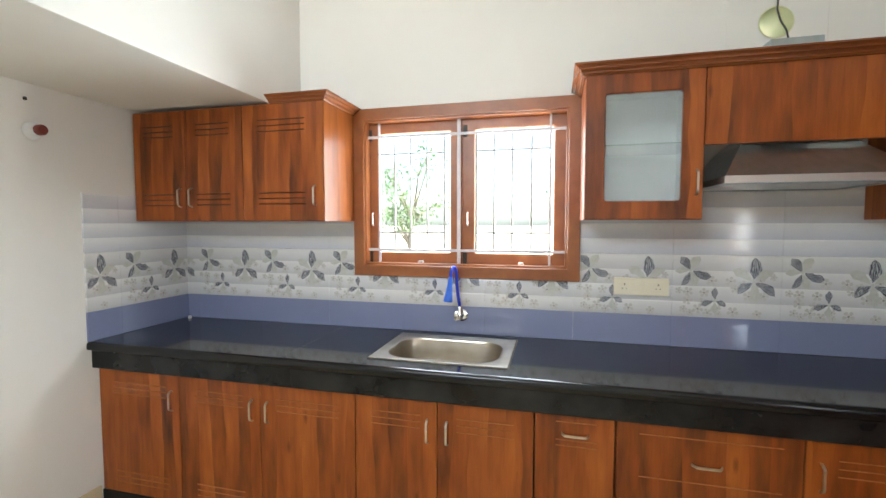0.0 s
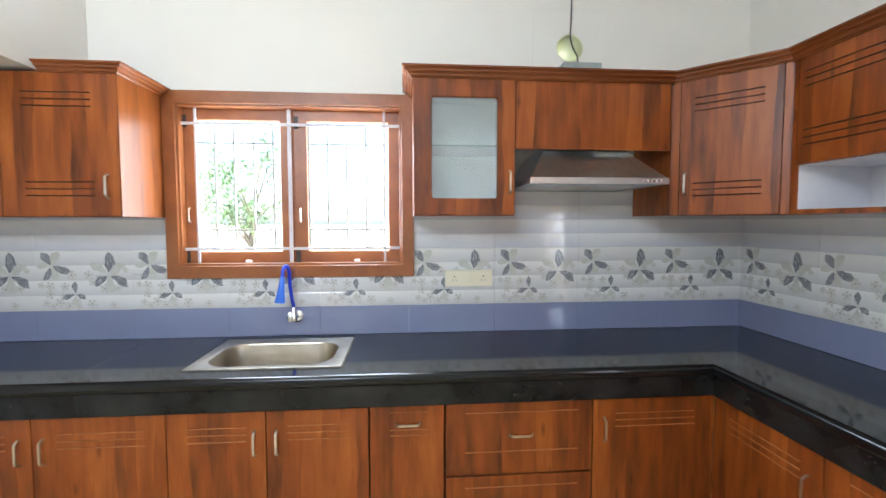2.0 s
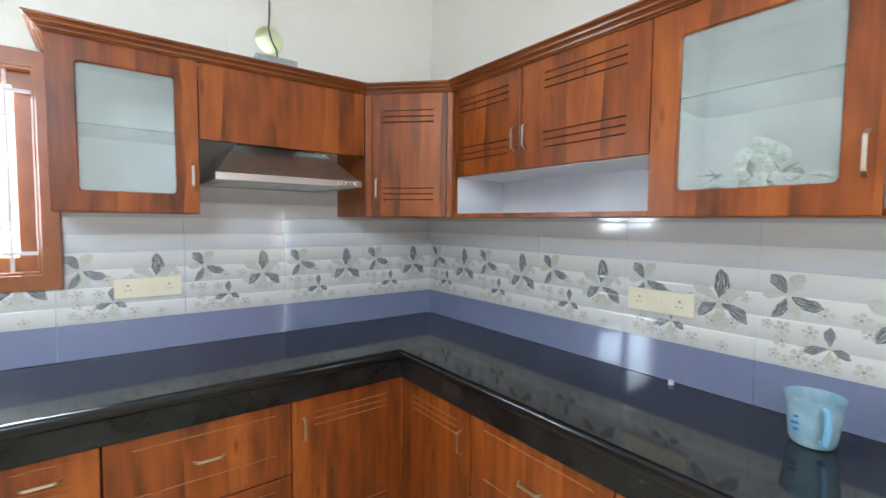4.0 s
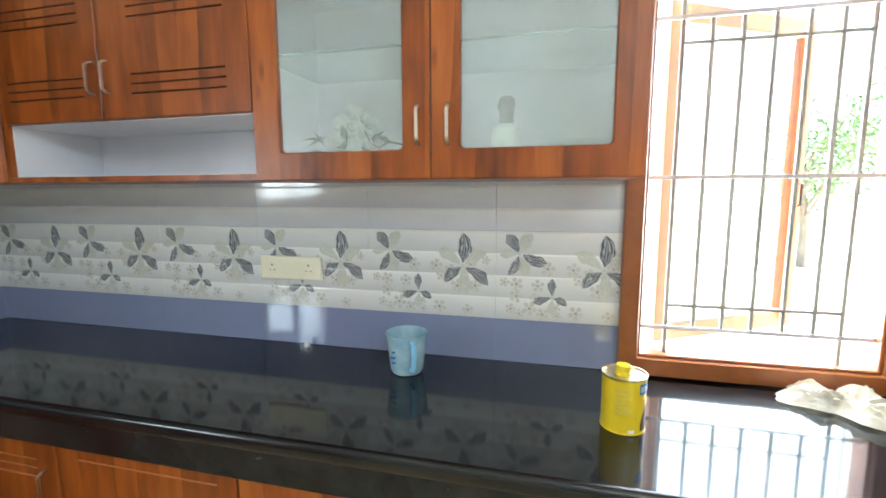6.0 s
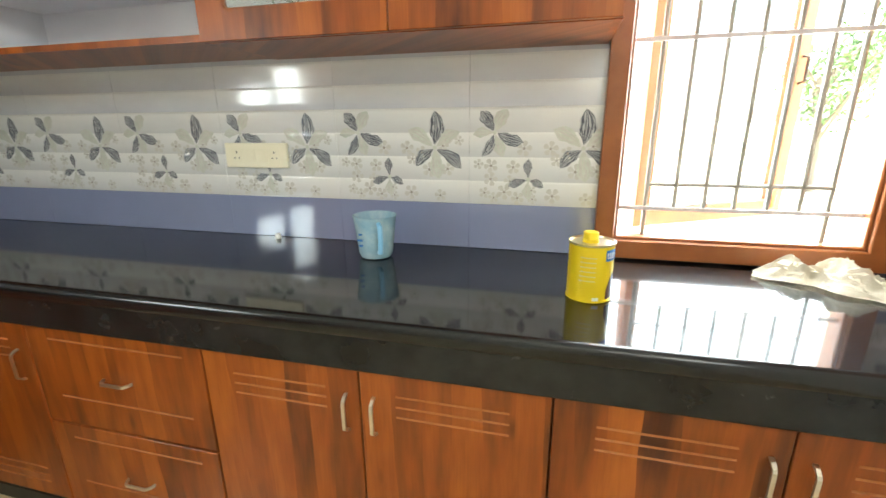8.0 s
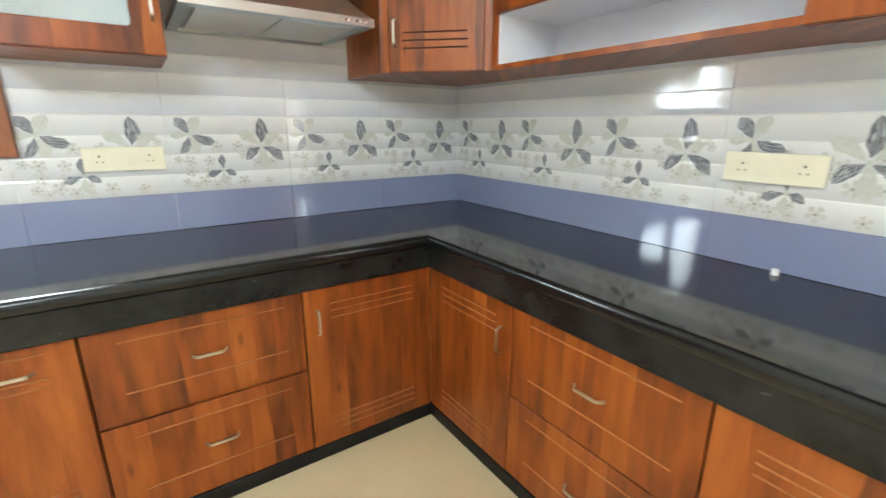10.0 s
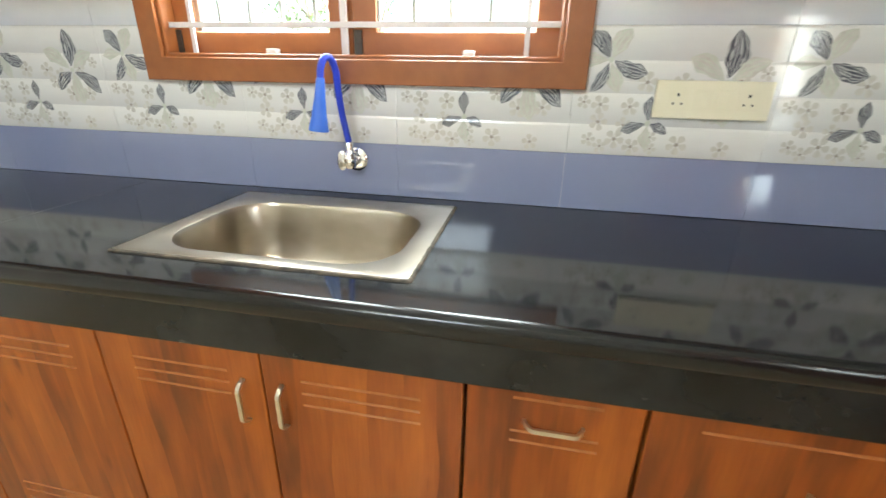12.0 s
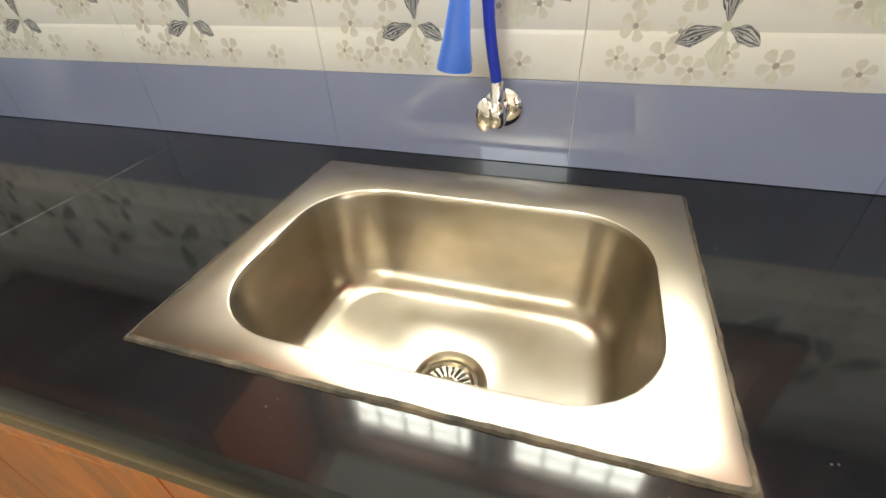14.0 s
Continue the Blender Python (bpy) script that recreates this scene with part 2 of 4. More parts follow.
PIPE = mat("pale_pvc_pipe", (0.68, 0.68, 0.42), (0.75, 0.75, 0.50), 0.4, 6.0)
CABLE = mat("black_cable", (0.015, 0.015, 0.015), (0.03, 0.03, 0.03), 0.5, 30)
PUTTY = mat("sink_sealant", (0.02, 0.017, 0.014), (0.16, 0.12, 0.08), 0.8, 45)
FLOWER_WHITE = mat("ornament_white", (0.66, 0.68, 0.58), (0.78, 0.78, 0.70), 0.6, 30)
FLOWER_GREEN = mat("ornament_green", (0.06, 0.10, 0.05), (0.12, 0.17, 0.08), 0.6, 30)
CLAY = mat("ornament_clay", (0.30, 0.15, 0.08), (0.38, 0.2, 0.11), 0.7, 30)


def glass_mat(name, tint=(1, 1, 1)):
    m, n, l, b = base_mat(name, 0.0)
    b.inputs["Transmission Weight"].default_value = 1.0
    b.inputs["IOR"].default_value = 1.45
    b.inputs["Base Color"].default_value = (*tint, 1)
    return m


def frosted_mat(name):
    """Acid-etched pane: milky scatter, a blurred view through it, a weak sheen."""
    m, n, l, b = base_mat(name, 0.4)
    n.remove(b)
    v = noise_node(n, l, position(n, l), 9, 6, 0.65)
    col = ramp(n, l, v, ((0.3, (0.55, 0.58, 0.56)), (0.7, (0.78, 0.80, 0.78))))
    dif, ref, glo, m1, m2 = (n.new("ShaderNode" + k) for k in ("BsdfDiffuse", "BsdfRefraction", "BsdfGlossy", "MixShader", "MixShader"))
    l.new(col, dif.inputs["Color"])
    ref.inputs["Roughness"].default_value, ref.inputs["IOR"].default_value = 0.215, 1.05
    ref.inputs["Color"].default_value = (0.92, 0.95, 0.93, 1)
    glo.inputs["Roughness"].default_value = 0.22
    m1.inputs[0].default_value, m2.inputs[0].default_value = 0.76, 0.03
    l.new(dif.outputs[0], m1.inputs[1])
    l.new(ref.outputs[0], m1.inputs[2])
    l.new(m1.outputs[0], m2.inputs[1])
    l.new(glo.outputs[0], m2.inputs[2])
    l.new(m2.outputs[0], n["Material Output"].inputs["Surface"])
    return m


GLASS = glass_mat("window_glass")
# grey tint added to tone down the bright view outdoors
DIM_GLASS = glass_mat("view_dimming_glass", (0.60, 0.62, 0.60))
FROSTED = frosted_mat("frosted_glass")
m_cup, n_, l_, b_ = base_mat("blue_translucent_plastic", 0.25)
b_.inputs["Transmission Weight"].default_value = 0.35
b_.inputs["IOR"].default_value = 1.3
cupv = noise_node(n_, l_, position(n_, l_), 22, 5)
l_.new(ramp(n_, l_, cupv, ((0.35, (0.36, 0.58, 0.73)), (0.65, (0.60, 0.77, 0.83)))), b_.inputs["Base Color"])
CUP = m_cup
m_shelf, n_, l_, b_ = base_mat("green_edge_glass", 0.05)
b_.inputs["Base Color"].default_value = (0.90, 0.97, 0.94, 1)
b_.inputs["Transmission Weight"].default_value = 0.95
SHELF_GLASS = m_shelf
EDGE_GLASS = mat("green_glass_edge", (0.07, 0.15, 0.12), (0.10, 0.20, 0.16), 0.2, 20)


# ---- builders ----
def empty(name, m, label="", category="", group="", kind=""):
    ob = new(name)
    ob.empty_display_size = 0.1
    ob.matrix_world = m
    return tagged(ob, label, category, group, kind)


def to_mesh(name, bm, material, smooth=False):
    bmesh.ops.recalc_face_normals(bm, faces=bm.faces)
    me = bpy.data.meshes.new(name)
    bm.to_mesh(me)
    bm.free()
    for mm in (material if isinstance(material, (list, tuple)) else [material]):
        me.materials.append(mm)
    if smooth:
        me.shade_smooth()
        me.set_sharp_from_angle(angle=radians(35))
    return me


def part(name, bm, material, parent, label="", smooth=False):
    """One mesh under a thing or a part, in the frame of its thing."""
    ob = new(name, to_mesh(name, bm, material, smooth) if isinstance(bm, bmesh.types.BMesh) else bm)
    ob.parent = parent
    return tagged(ob, label)


def solid(name, bm, material, label, category, kind="", group="", smooth=False):
    return tagged(new(name, to_mesh(name, bm, material, smooth)), label, category, group, kind)


def box(bm, x0, y0, z0, x1, y1, z1, bevel=0.0):
    vs = [bm.verts.new(c) for c in ((x0, y0, z0), (x1, y0, z0), (x1, y1, z0), (x0, y1, z0), (x0, y0, z1), (x1, y0, z1), (x1, y1, z1), (x0, y1, z1))]
    fs = [bm.faces.new([vs[i] for i in f]) for f in ((0, 3, 2, 1), (4, 5, 6, 7), (0, 1, 5, 4), (1, 2, 6, 5), (2, 3, 7, 6), (3, 0, 4, 7))]
    if bevel:
        edges = list({e for f in fs for e in f.edges})
        bmesh.ops.bevel(bm, geom=edges, offset=bevel, segments=2, profile=0.6, affect="EDGES")
    return bm


def boxes(*rows, bevel=0.0):
    bm = bmesh.new()
    for r in rows:
        box(bm, *r, bevel=bevel)
    return bm


def loops(bm, rings, close=False, cap0=False, cap1=False, mat_index=0):
    """Skin between rings of equally many points."""
    vr = [[bm.verts.new(p) for p in r] for r in rings]
    k = len(vr[0])
    for a, b in zip(vr, vr[1:] + (vr[:1] if close else [])):
        for i in range(k):
            f = bm.faces.new((a[i], a[(i + 1) % k], b[(i + 1) % k], b[i]))
            f.material_index = mat_index
    if cap0:
        bm.faces.new(vr[0][::-1]).material_index = mat_index
    if cap1:
        bm.faces.new(vr[-1]).material_index = mat_index
    return vr


def lathe(bm, profile, cx=0, cy=0, seg=28, cap0=True, cap1=True):
    return loops(bm, [[(cx + r * math.cos(2 * math.pi * i / seg), cy + r * math.sin(2 * math.pi * i / seg), z) for i in range(seg)] for r, z in profile], cap0=cap0, cap1=cap1)


def tube(bm, pts, radius, seg=8, cap=True):
    """Round bar along points; radius is one number or one for each point."""
    pts = [Vector(p) for p in pts]
    rings = []
    side = None
    for i, p in enumerate(pts):
        d = (pts[min(i + 1, len(pts) - 1)] - pts[max(i - 1, 0)]).normalized()
        if side is None:
            side = d.cross(Vector((0, 0, 1)) if abs(d.z) < 0.9 else Vector((1, 0, 0))).normalized()
        else:
            side = (side - d * side.dot(d)).normalized()
        up = d.cross(side)
        r = radius[i] if isinstance(radius, (list, tuple)) else radius
        rings.append([p + side * r * math.cos(2 * math.pi * k / seg) + up * r * math.sin(2 * math.pi * k / seg) for k in range(seg)])
    loops(bm, rings, cap0=cap, cap1=cap)
    return bm


def sweep(bm, profile, path):
    """Moulding: profile (out, z) carried along a plan path, mitred; out is to the right of the way."""
    n = len(path)
    dirs = [(Vector(path[i + 1]) - Vector(path[i])).normalized() for i in range(n - 1)]
    rings = []
    for i in range(n):
        a = dirs[max(i - 1, 0)]
        b = dirs[min(i, n - 2)]
        na, nb = Vector((a.y, -a.x)), Vector((b.y, -b.x))
        mid = (na + nb).normalized()
        mid = mid / max(0.3, mid.dot(na))
        rings.append([(path[i][0] + mid.x * o, path[i][1] + mid.y * o, z) for o, z in profile])
    loops(bm, rings, cap0=True, cap1=True)
    return bm


def rrect(cx, cy, hw, hh, r, z, per=9):
    """Rounded rectangle, level at height z."""
    out = []
    for q, (sx, sy) in enumerate(((1, 1), (-1, 1), (-1, -1), (1, -1))):
        for k in range(per):
            a = math.pi / 2 * (q + k / (per - 1))
            out.append((cx + sx * (hw - r) + r * math.cos(a), cy + sy * (hh - r) + r * math.sin(a), z))
    return out


def ring_panel(w, h, t, x0, x1, z0, z1, r, per=6, lip=0.0):
    """Upright panel (front at y = 0, back at y = t) with a rounded opening through it; its outer front edge is eased."""
    bm = bmesh.new()
    inner = rrect((x0 + x1) / 2, (z0 + z1) / 2, (x1 - x0) / 2, (z1 - z0) / 2, r, 0, per)
    outer, e = [], 0.0015
    for q, (cx, cz) in enumerate(((w, h), (0, h), (0, 0), (w, 0))):
        outer += [(cx, cz)] * per
    mid = [(min(max(a, e), w - e), min(max(c, e), h - e)) for a, c in outer]
    vi = [bm.verts.new((p[0], lip, p[1])) for p in inner]
    vf = [bm.verts.new((p[0] + (0.003 if p[0] > (x0 + x1) / 2 else -0.003) * bool(lip), 0, p[1] + (0.003 if p[1] > (z0 + z1) / 2 else -0.003) * bool(lip))) for p in inner] if lip else vi
    vb = [bm.verts.new((p[0], t, p[1])) for p in inner]
    corner = lambda y, ins: [bm.verts.new(c) for c in ((w - ins, y, h - ins), (ins, y, h - ins), (ins, y, ins), (w - ins, y, ins))]
    cf, cm, cb = corner(0, e), corner(e, 0), corner(t, 0)
    k = len(inner)
    for i in range(k):
        j = (i + 1) % k
        q, q2 = i // per, j // per
        bm.faces.new((vi[i], vi[j], vb[j], vb[i]))
        if lip:
            bm.faces.new((vf[i], vf[j], vi[j], vi[i]))
        for vv, cc in ((vf, cf), (vb, cb)):
            if q == q2:
                bm.faces.new((vv[i], vv[j], cc[q]))
            else:
                bm.faces.new((vv[i], vv[j], cc[q2], cc[q]))
    for q in range(4):
        p = (q + 1) % 4
        bm.faces.new((cf[q], cf[p], cm[p], cm[q]))
        bm.faces.new((cm[q], cm[p], cb[p], cb[q]))
    return bm


def grooved_panel(w, h, t, grooves, gx0, gx1, depth=0.0042, width=0.006):
    """Upright panel (front at y = 0) with level routed grooves at the heights given, from gx0 to gx1; eased edges."""
    e = 0.0016
    xs = [0, e, gx0, gx1, w - e, w]
    zs = sorted([0, e, h - e, h] + [g + s * width / 2 for g in grooves for s in (-1, 1)])
    bm = bmesh.new()
    deep = {i for i in range(len(zs) - 1) if any(abs((zs[i] + zs[i + 1]) / 2 - g) < 1e-6 for g in grooves)}

    def vert(i, k, y):
        return bm.verts.new((xs[i], y + (e if i in (0, 5) or k in (0, len(zs) - 1) else 0), zs[k]))
    for k in range(len(zs) - 1):
        for i in range(5):
            if not (i == 2 and k in deep):
                bm.faces.new([vert(i, k, 0), vert(i + 1, k, 0), vert(i + 1, k + 1, 0), vert(i, k + 1, 0)])
                continue
            a, b, c, d = xs[i], xs[i + 1], zs[k], zs[k + 1]
            m = (c + d) / 2
            for quad in (((a, 0, c), (b, 0, c), (b, depth, m), (a, depth, m)), ((a, depth, m), (b, depth, m), (b, 0, d), (a, 0, d)), ((a, 0, c), (a, depth, m), (a, 0, d)), ((b, 0, c), (b, 0, d), (b, depth, m))):
                bm.faces.new([bm.verts.new(v) for v in quad]).material_index = 1
    ring_f = ((0, e, 0), (w, e, 0), (w, e, h), (0, e, h))
    ring_b = ((0, t, 0), (w, t, 0), (w, t, h), (0, t, h))
    loops(bm, [ring_f, ring_b], cap1=True)
    bmesh.ops.remove_doubles(bm, verts=bm.verts, dist=0.00005)
    return bm


def handle_mesh(length=0.1, upright=True):
    """Bow pull: flat bar with two angled legs."""
    bm = bmesh.new()
    hl = length / 2
    prof = [(-hl, 0.0), (-hl + 0.003, -0.010), (-hl + 0.011, -0.020), (-hl + 0.017, -0.022), (hl - 0.017, -0.022), (hl - 0.011, -0.020), (hl - 0.003, -0.010), (hl, 0.0)]
    rings = []
    for i, (s, y) in enumerate(prof):
        hw = 0.0042
        a, b = prof[max(i - 1, 0)], prof[min(i + 1, len(prof) - 1)]
        ts, ty = b[0] - a[0], b[1] - a[1]
        ln = math.hypot(ts, ty)
        ns, ny = -ty / ln * 0.0026, ts / ln * 0.0026
        ring = [(s + ns, y + ny, hw), (s - ns, y - ny, hw), (s - ns, y - ny, -hw), (s + ns, y + ny, -hw)]
        rings.append([(c, b2, a2) if upright else (a2, b2, c) for a2, b2, c in ring])
    loops(bm, rings, cap0=True, cap1=True)
    return bm


PULL_UP = to_mesh("handle", handle_mesh(0.1, True), HANDLE)
PULL_LEVEL = to_mesh("handle", handle_mesh(0.1, False), HANDLE)


def put_handle(door, x, z, upright=True, y=0.0):
    h = part("handle", PULL_UP if upright else PULL_LEVEL, None, door, "satin metal bow pull")
    h.location = (x, y, z)
    return h


def door_leaf(unit, x0, x1, z0, z1, grooves, gx=(0.08, 0.92), name="door", y=-0.018, groove=None):
    gap = 0.002 if name == "door" else 0.0042
    w, h = x1 - x0 - 2 * gap, z1 - z0 - 2 * gap
    d = part(name, grooved_panel(w, h, 0.0175, grooves, w * gx[0], w * gx[1]), [WOOD, groove or GROOVE_SHADED], unit)
    d.location = (x0 + gap, y, z0 + gap)
    return d


BACK = lambda x, y, z: pose(x, y, z)
RIGHT = lambda x, y, z: pose(x, y, z, 0, 0, -90)
LEFT = lambda x, y, z: pose(x, y, z, 0, 0, 90)


# ---- room shell ----
XL, XR, YB, YR, ZC = -2.335, 1.912, 2.252, -1.425, 3.0
COUNTER = 0.853
W1 = (-1.150, 0.075, 1.160, 2.085)      # back window, outer frame: x0, x1, z0, z1
W2 = (-0.455, -1.208, 0.860, 2.085)     # side window, outer frame: y0, y1, z0, z1
IN = 0.03
DUCT = (0.903, 2.355, 0.072)


def wall_with_opening(u0, u1, z0, z1, o, back):
    """Wall pieces (u, z) round an opening, as rows of boxes; back maps (u0, z0, u1, z1) to a box."""
    return [back(u0, z0, o[0], z1), back(o[1], z0, u1, z1), back(o[0], z0, o[1], o[2]), back(o[0], o[3], o[1], z1)]


TH = 0.2
bw = lambda a, c, b, d: (a, YB, c, b, YB + TH, d)
bm = bmesh.new()
o1 = (W1[0] + IN, W1[1] - IN, W1[2] + IN, W1[3] - IN)
dx0, dx1, dz0, dz1 = DUCT[0] - 0.2, DUCT[0] + 0.2, DUCT[1] - 0.2, DUCT[1] + 0.2
for r in (bw(XL - TH, 0, o1[0], ZC), bw(o1[0], 0, o1[1], o1[2]), bw(o1[0], o1[3], o1[1], ZC), bw(o1[1], 0, dx0, ZC), bw(dx0, 0, dx1, dz0), bw(dx0, dz1, dx1, ZC), bw(dx1, 0, XR + TH, ZC)):
    box(bm, *r)
rp = ring_panel(0.4, 0.4, TH, 0.2 - DUCT[2], 0.2 + DUCT[2], 0.2 - DUCT[2], 0.2 + DUCT[2], DUCT[2] - 0.0001, 10)
bmesh.ops.translate(rp, verts=rp.verts, vec=(dx0, YB, dz0))
tmp = bpy.data.meshes.new("tmp")
rp.to_mesh(tmp)
rp.free()
bm.from_mesh(tmp)
wall_back = solid("wall_back", bm, PLASTER, "cream plastered kitchen wall with window and duct hole", "wall", "structure")

rw = lambda a, c, b, d: (XR, min(a, b), c, XR + 0.14, max(a, b), d)
o2 = (W2[1] + IN, W2[0] - IN, W2[2] + IN, W2[3] - IN)
wall_right = solid("wall_right", boxes(*wall_with_opening(YR - TH, YB - 0.0, 0, ZC, o2, rw)), PLASTER, "cream plastered kitchen wall with barred window", "wall", "structure")

lw = lambda a, c, b, d: (XL - TH, a, c, XL, b, d)
wall_left = solid("wall_left", boxes(lw(YR - TH, 0, YB, ZC)), PLASTER, "plain cream plastered side wall of the kitchen", "wall", "structure")
# rear wall; its high opening is unseen, added to let fill light in
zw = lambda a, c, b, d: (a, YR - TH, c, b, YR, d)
wall_rear = solid("wall_rear", boxes(zw(XL, 0, XR, 2.20), zw(XL, 2.20, -1.45, 2.92), zw(-0.45, 2.20, XR, 2.92), zw(XL, 2.92, XR, ZC)), PLASTER, "cream plastered rear wall with an added unseen light opening", "wall", "structure")
floor = solid("floor", boxes((XL - TH, YR - TH, -0.12, XR + TH, YB + TH, 0.0)), FLOOR, "glossy beige vitrified floor", "floor", "structure")
ceiling = solid("ceiling", boxes((XL - TH, YR - TH, ZC, XR + TH, YB + TH, ZC + 0.15)), CEIL, "plain white painted ceiling slab", "ceiling", "structure")
loft = solid("ceiling_beam", boxes((XL, YR, 2.075, -1.495, YB, ZC), bevel=0.004), PLASTER, "wide cream plastered dropped beam over the cabinets", "beam", "structure")
baseboard = solid("baseboard", boxes((XL, -0.30, 0, XL + 0.012, 1.64, 0.085)), FLOOR, "beige tile skirting along the side wall", "baseboard", "structure")

# outdoors
gb = bmesh.new()
box(gb, -400, -400, -0.62, 400, 400, -0.42)
ground = solid("ground", gb, GROUND, "dry sandy earth yard round the house", "ground", "structure")


# ---- windows ----
def ring(w, h, t, m):
    return ring_panel(w, h, t, m, w - m, m, h - m, 0.002, 2, 0.004)


def bar(parent, a, b, r, name="bar"):
    return part(name, tube(bmesh.new(), (a, b), r, 6), THIN, parent)


def flat_bar(parent, x0, y0, z0, x1, y1, z1):
    return part("bar", boxes((x0, y0, z0, x1, y1, z1), bevel=0.001), GRILL, parent)


# back window: two closed leaves behind a painted grill
w1 = empty("window_1", BACK(W1[0], 2.212, W1[2]), "varnished wooden window with painted steel grill, closed", "window", kind="structure")
ww, wh_ = W1[1] - W1[0], W1[3] - W1[2]
part("window_frame", ring(ww, wh_, 0.13, 0.062), FRAME_WOOD, w1)
inner = part("frame_bead", ring(ww - 0.124, wh_ - 0.124, 0.05, 0.011), FRAME_WOOD, w1)
inner.location = (0.062, 0.012, 0.062)
half = (ww - 0.125) / 2
for i in range(2):
    sx = 0.0625 + i * half
    sash = part("sash", ring(half - 0.001, wh_ - 0.125, 0.034, 0.0685), FRAME_WOOD, w1)
    sash.location = (sx, 0.062, 0.0625)
    pane = part("pane", boxes((0.065, 0.015, 0.065, half - 0.066, 0.019, wh_ - 0.190)), DIM_GLASS, sash)
    pane.visible_shadow = False
    pull = part("window_handle", tube(bmesh.new(), ((0.03, 0.0, 0.22), (0.03, -0.016, 0.225), (0.03, -0.016, 0.285), (0.03, 0.0, 0.29)), 0.004, 6), HANDLE, sash)
    for zz in (0.01, wh_ - 0.23):
        part("hinge", boxes((0.004, -0.006, zz, 0.026, 0.002, zz + 0.062), bevel=0.001), IRON, sash)
    part("stopper", boxes((half * 0.55, -0.028, 0.006, half * 0.55 + 0.03, -0.002, 0.024), bevel=0.004), WHITE, sash, "white plastic stopper")
gy = 0.047
gx = lambda x: x - W1[0]
gz = lambda z: z - W1[2]
for x in (-1.013, -0.075):
    flat_bar(w1, gx(x) - 0.006, gy - 0.004, 0.063, gx(x) + 0.006, gy + 0.004, wh_ - 0.063)
flat_bar(w1, gx(-0.554) - 0.009, gy - 0.008, 0.063, gx(-0.554) + 0.009, gy + 0.002, wh_ - 0.063)
for z in (1.305, 1.933):
    flat_bar(w1, 0.063, gy - 0.012, gz(z) - 0.007, ww - 0.063, gy - 0.004, gz(z) + 0.007)
for x in (-0.921, -0.828, -0.733, -0.636, -0.458, -0.364, -0.269, -0.169):
    bar(w1, (gx(x), gy + 0.002, gz(1.305)), (gx(x), gy + 0.002, gz(1.933)), 0.0055)
for a, b in ((-1.013, -0.636), (-0.458, -0.075)):
    for z in (1.402, 1.838):
        bar(w1, (gx(a), gy, gz(z)), (gx(b), gy, gz(z)), 0.0052)

# side window: leaf pushed open outside a painted grill
w2 = empty("window_2", RIGHT(1.868, W2[0], W2[2]), "varnished wooden window with steel bars, leaf open", "window", kind="structure")
w2w, w2h = W2[0] - W2[1], W2[3] - W2[2]
part("window_frame", ring(w2w, w2h, 0.10, 0.055), FRAME_WOOD, w2)
ib = part("frame_bead", ring(w2w - 0.11, w2h - 0.11, 0.05, 0.010), FRAME_WOOD, w2)
ib.location = (0.055, 0.014, 0.055)
fy = lambda y: W2[0] - y
fz = lambda z: z - W2[2]
for y in (-0.596, -1.062):
    bar(w2, (fy(y), 0.05, 0.056), (fy(y), 0.05, w2h - 0.056), 0.0068)
for y in (-0.674, -0.753, -0.832, -0.914, -0.993):
    bar(w2, (fy(y), 0.05, fz(1.007)), (fy(y), 0.05, fz(1.93)), 0.0068)
for z in (1.007, 1.473, 1.93):
    flat_bar(w2, 0.056, 0.041, fz(z) - 0.006, w2w - 0.056, 0.046, fz(z) + 0.006)
for z in (1.078, 1.859):
    bar(w2, (fy(-0.596), 0.05, fz(z)), (fy(-1.062), 0.05, fz(z)), 0.0062)
leaf_w, leaf_h = 0.63, w2h - 0.13
leaf = part("sash", ring(leaf_w, leaf_h, 0.034, 0.058), FRAME_WOOD, w2, "leaf pushed open outwards")
leaf.matrix_local = pose(0.130, 0.145, 0.065, 0, 0, 31)
lp = part("pane", boxes((0.055, 0.015, 0.055, leaf_w - 0.055, 0.019, leaf_h - 0.055)), GLASS, leaf)
lp.visible_shadow = False
part("window_handle", tube(bmesh.new(), ((leaf_w - 0.03, 0, 0.45), (leaf_w - 0.03, -0.02, 0.455), (leaf_w - 0.03, -0.02, 0.53), (leaf_w - 0.03, 0, 0.535)), 0.005, 6), IRON, leaf)
part("stay", tube(bmesh.new(), ((leaf_w - 0.05, -0.01, 0.03), (leaf_w - 0.05, -0.012, 0.10)), 0.006, 6), BRASS, leaf)

# hatch in the rear wall at the end of the worktop
hatch = empty("door_1", pose(XR - 0.002, YR + 0.04, COUNTER + 0.005, 0, 0, 180), "dark varnished closed wooden door with brass hinge", "door", kind="structure")
HW, HH = 0.80, 1.30
part("door_frame", ring(HW, HH, 0.036, 0.045), FRAME_WOOD, hatch)
hl = part("door_leaf", grooved_panel(HW - 0.094, HH - 0.094, 0.02, (0.12, HH - 0.22), 0.1, HW - 0.2, 0.006, 0.012), [DOOR_WOOD, DOOR_WOOD], hatch)
hl.location = (0.047, 0.012, 0.047)
for zz in (0.42, 1.0):
    part("hinge", tube(bmesh.new(), ((0.047, -0.003, zz), (0.047, -0.003, zz + 0.11)), 0.006, 8), BRASS, hatch)


# ---- worktop ----
CX0, CY0 = 1.2992, 1.6172      # front line of the slab, behind its nosing
top = empty("countertop", pose(0, 0, 0.71), "polished black granite worktop with rounded edge", "countertop")


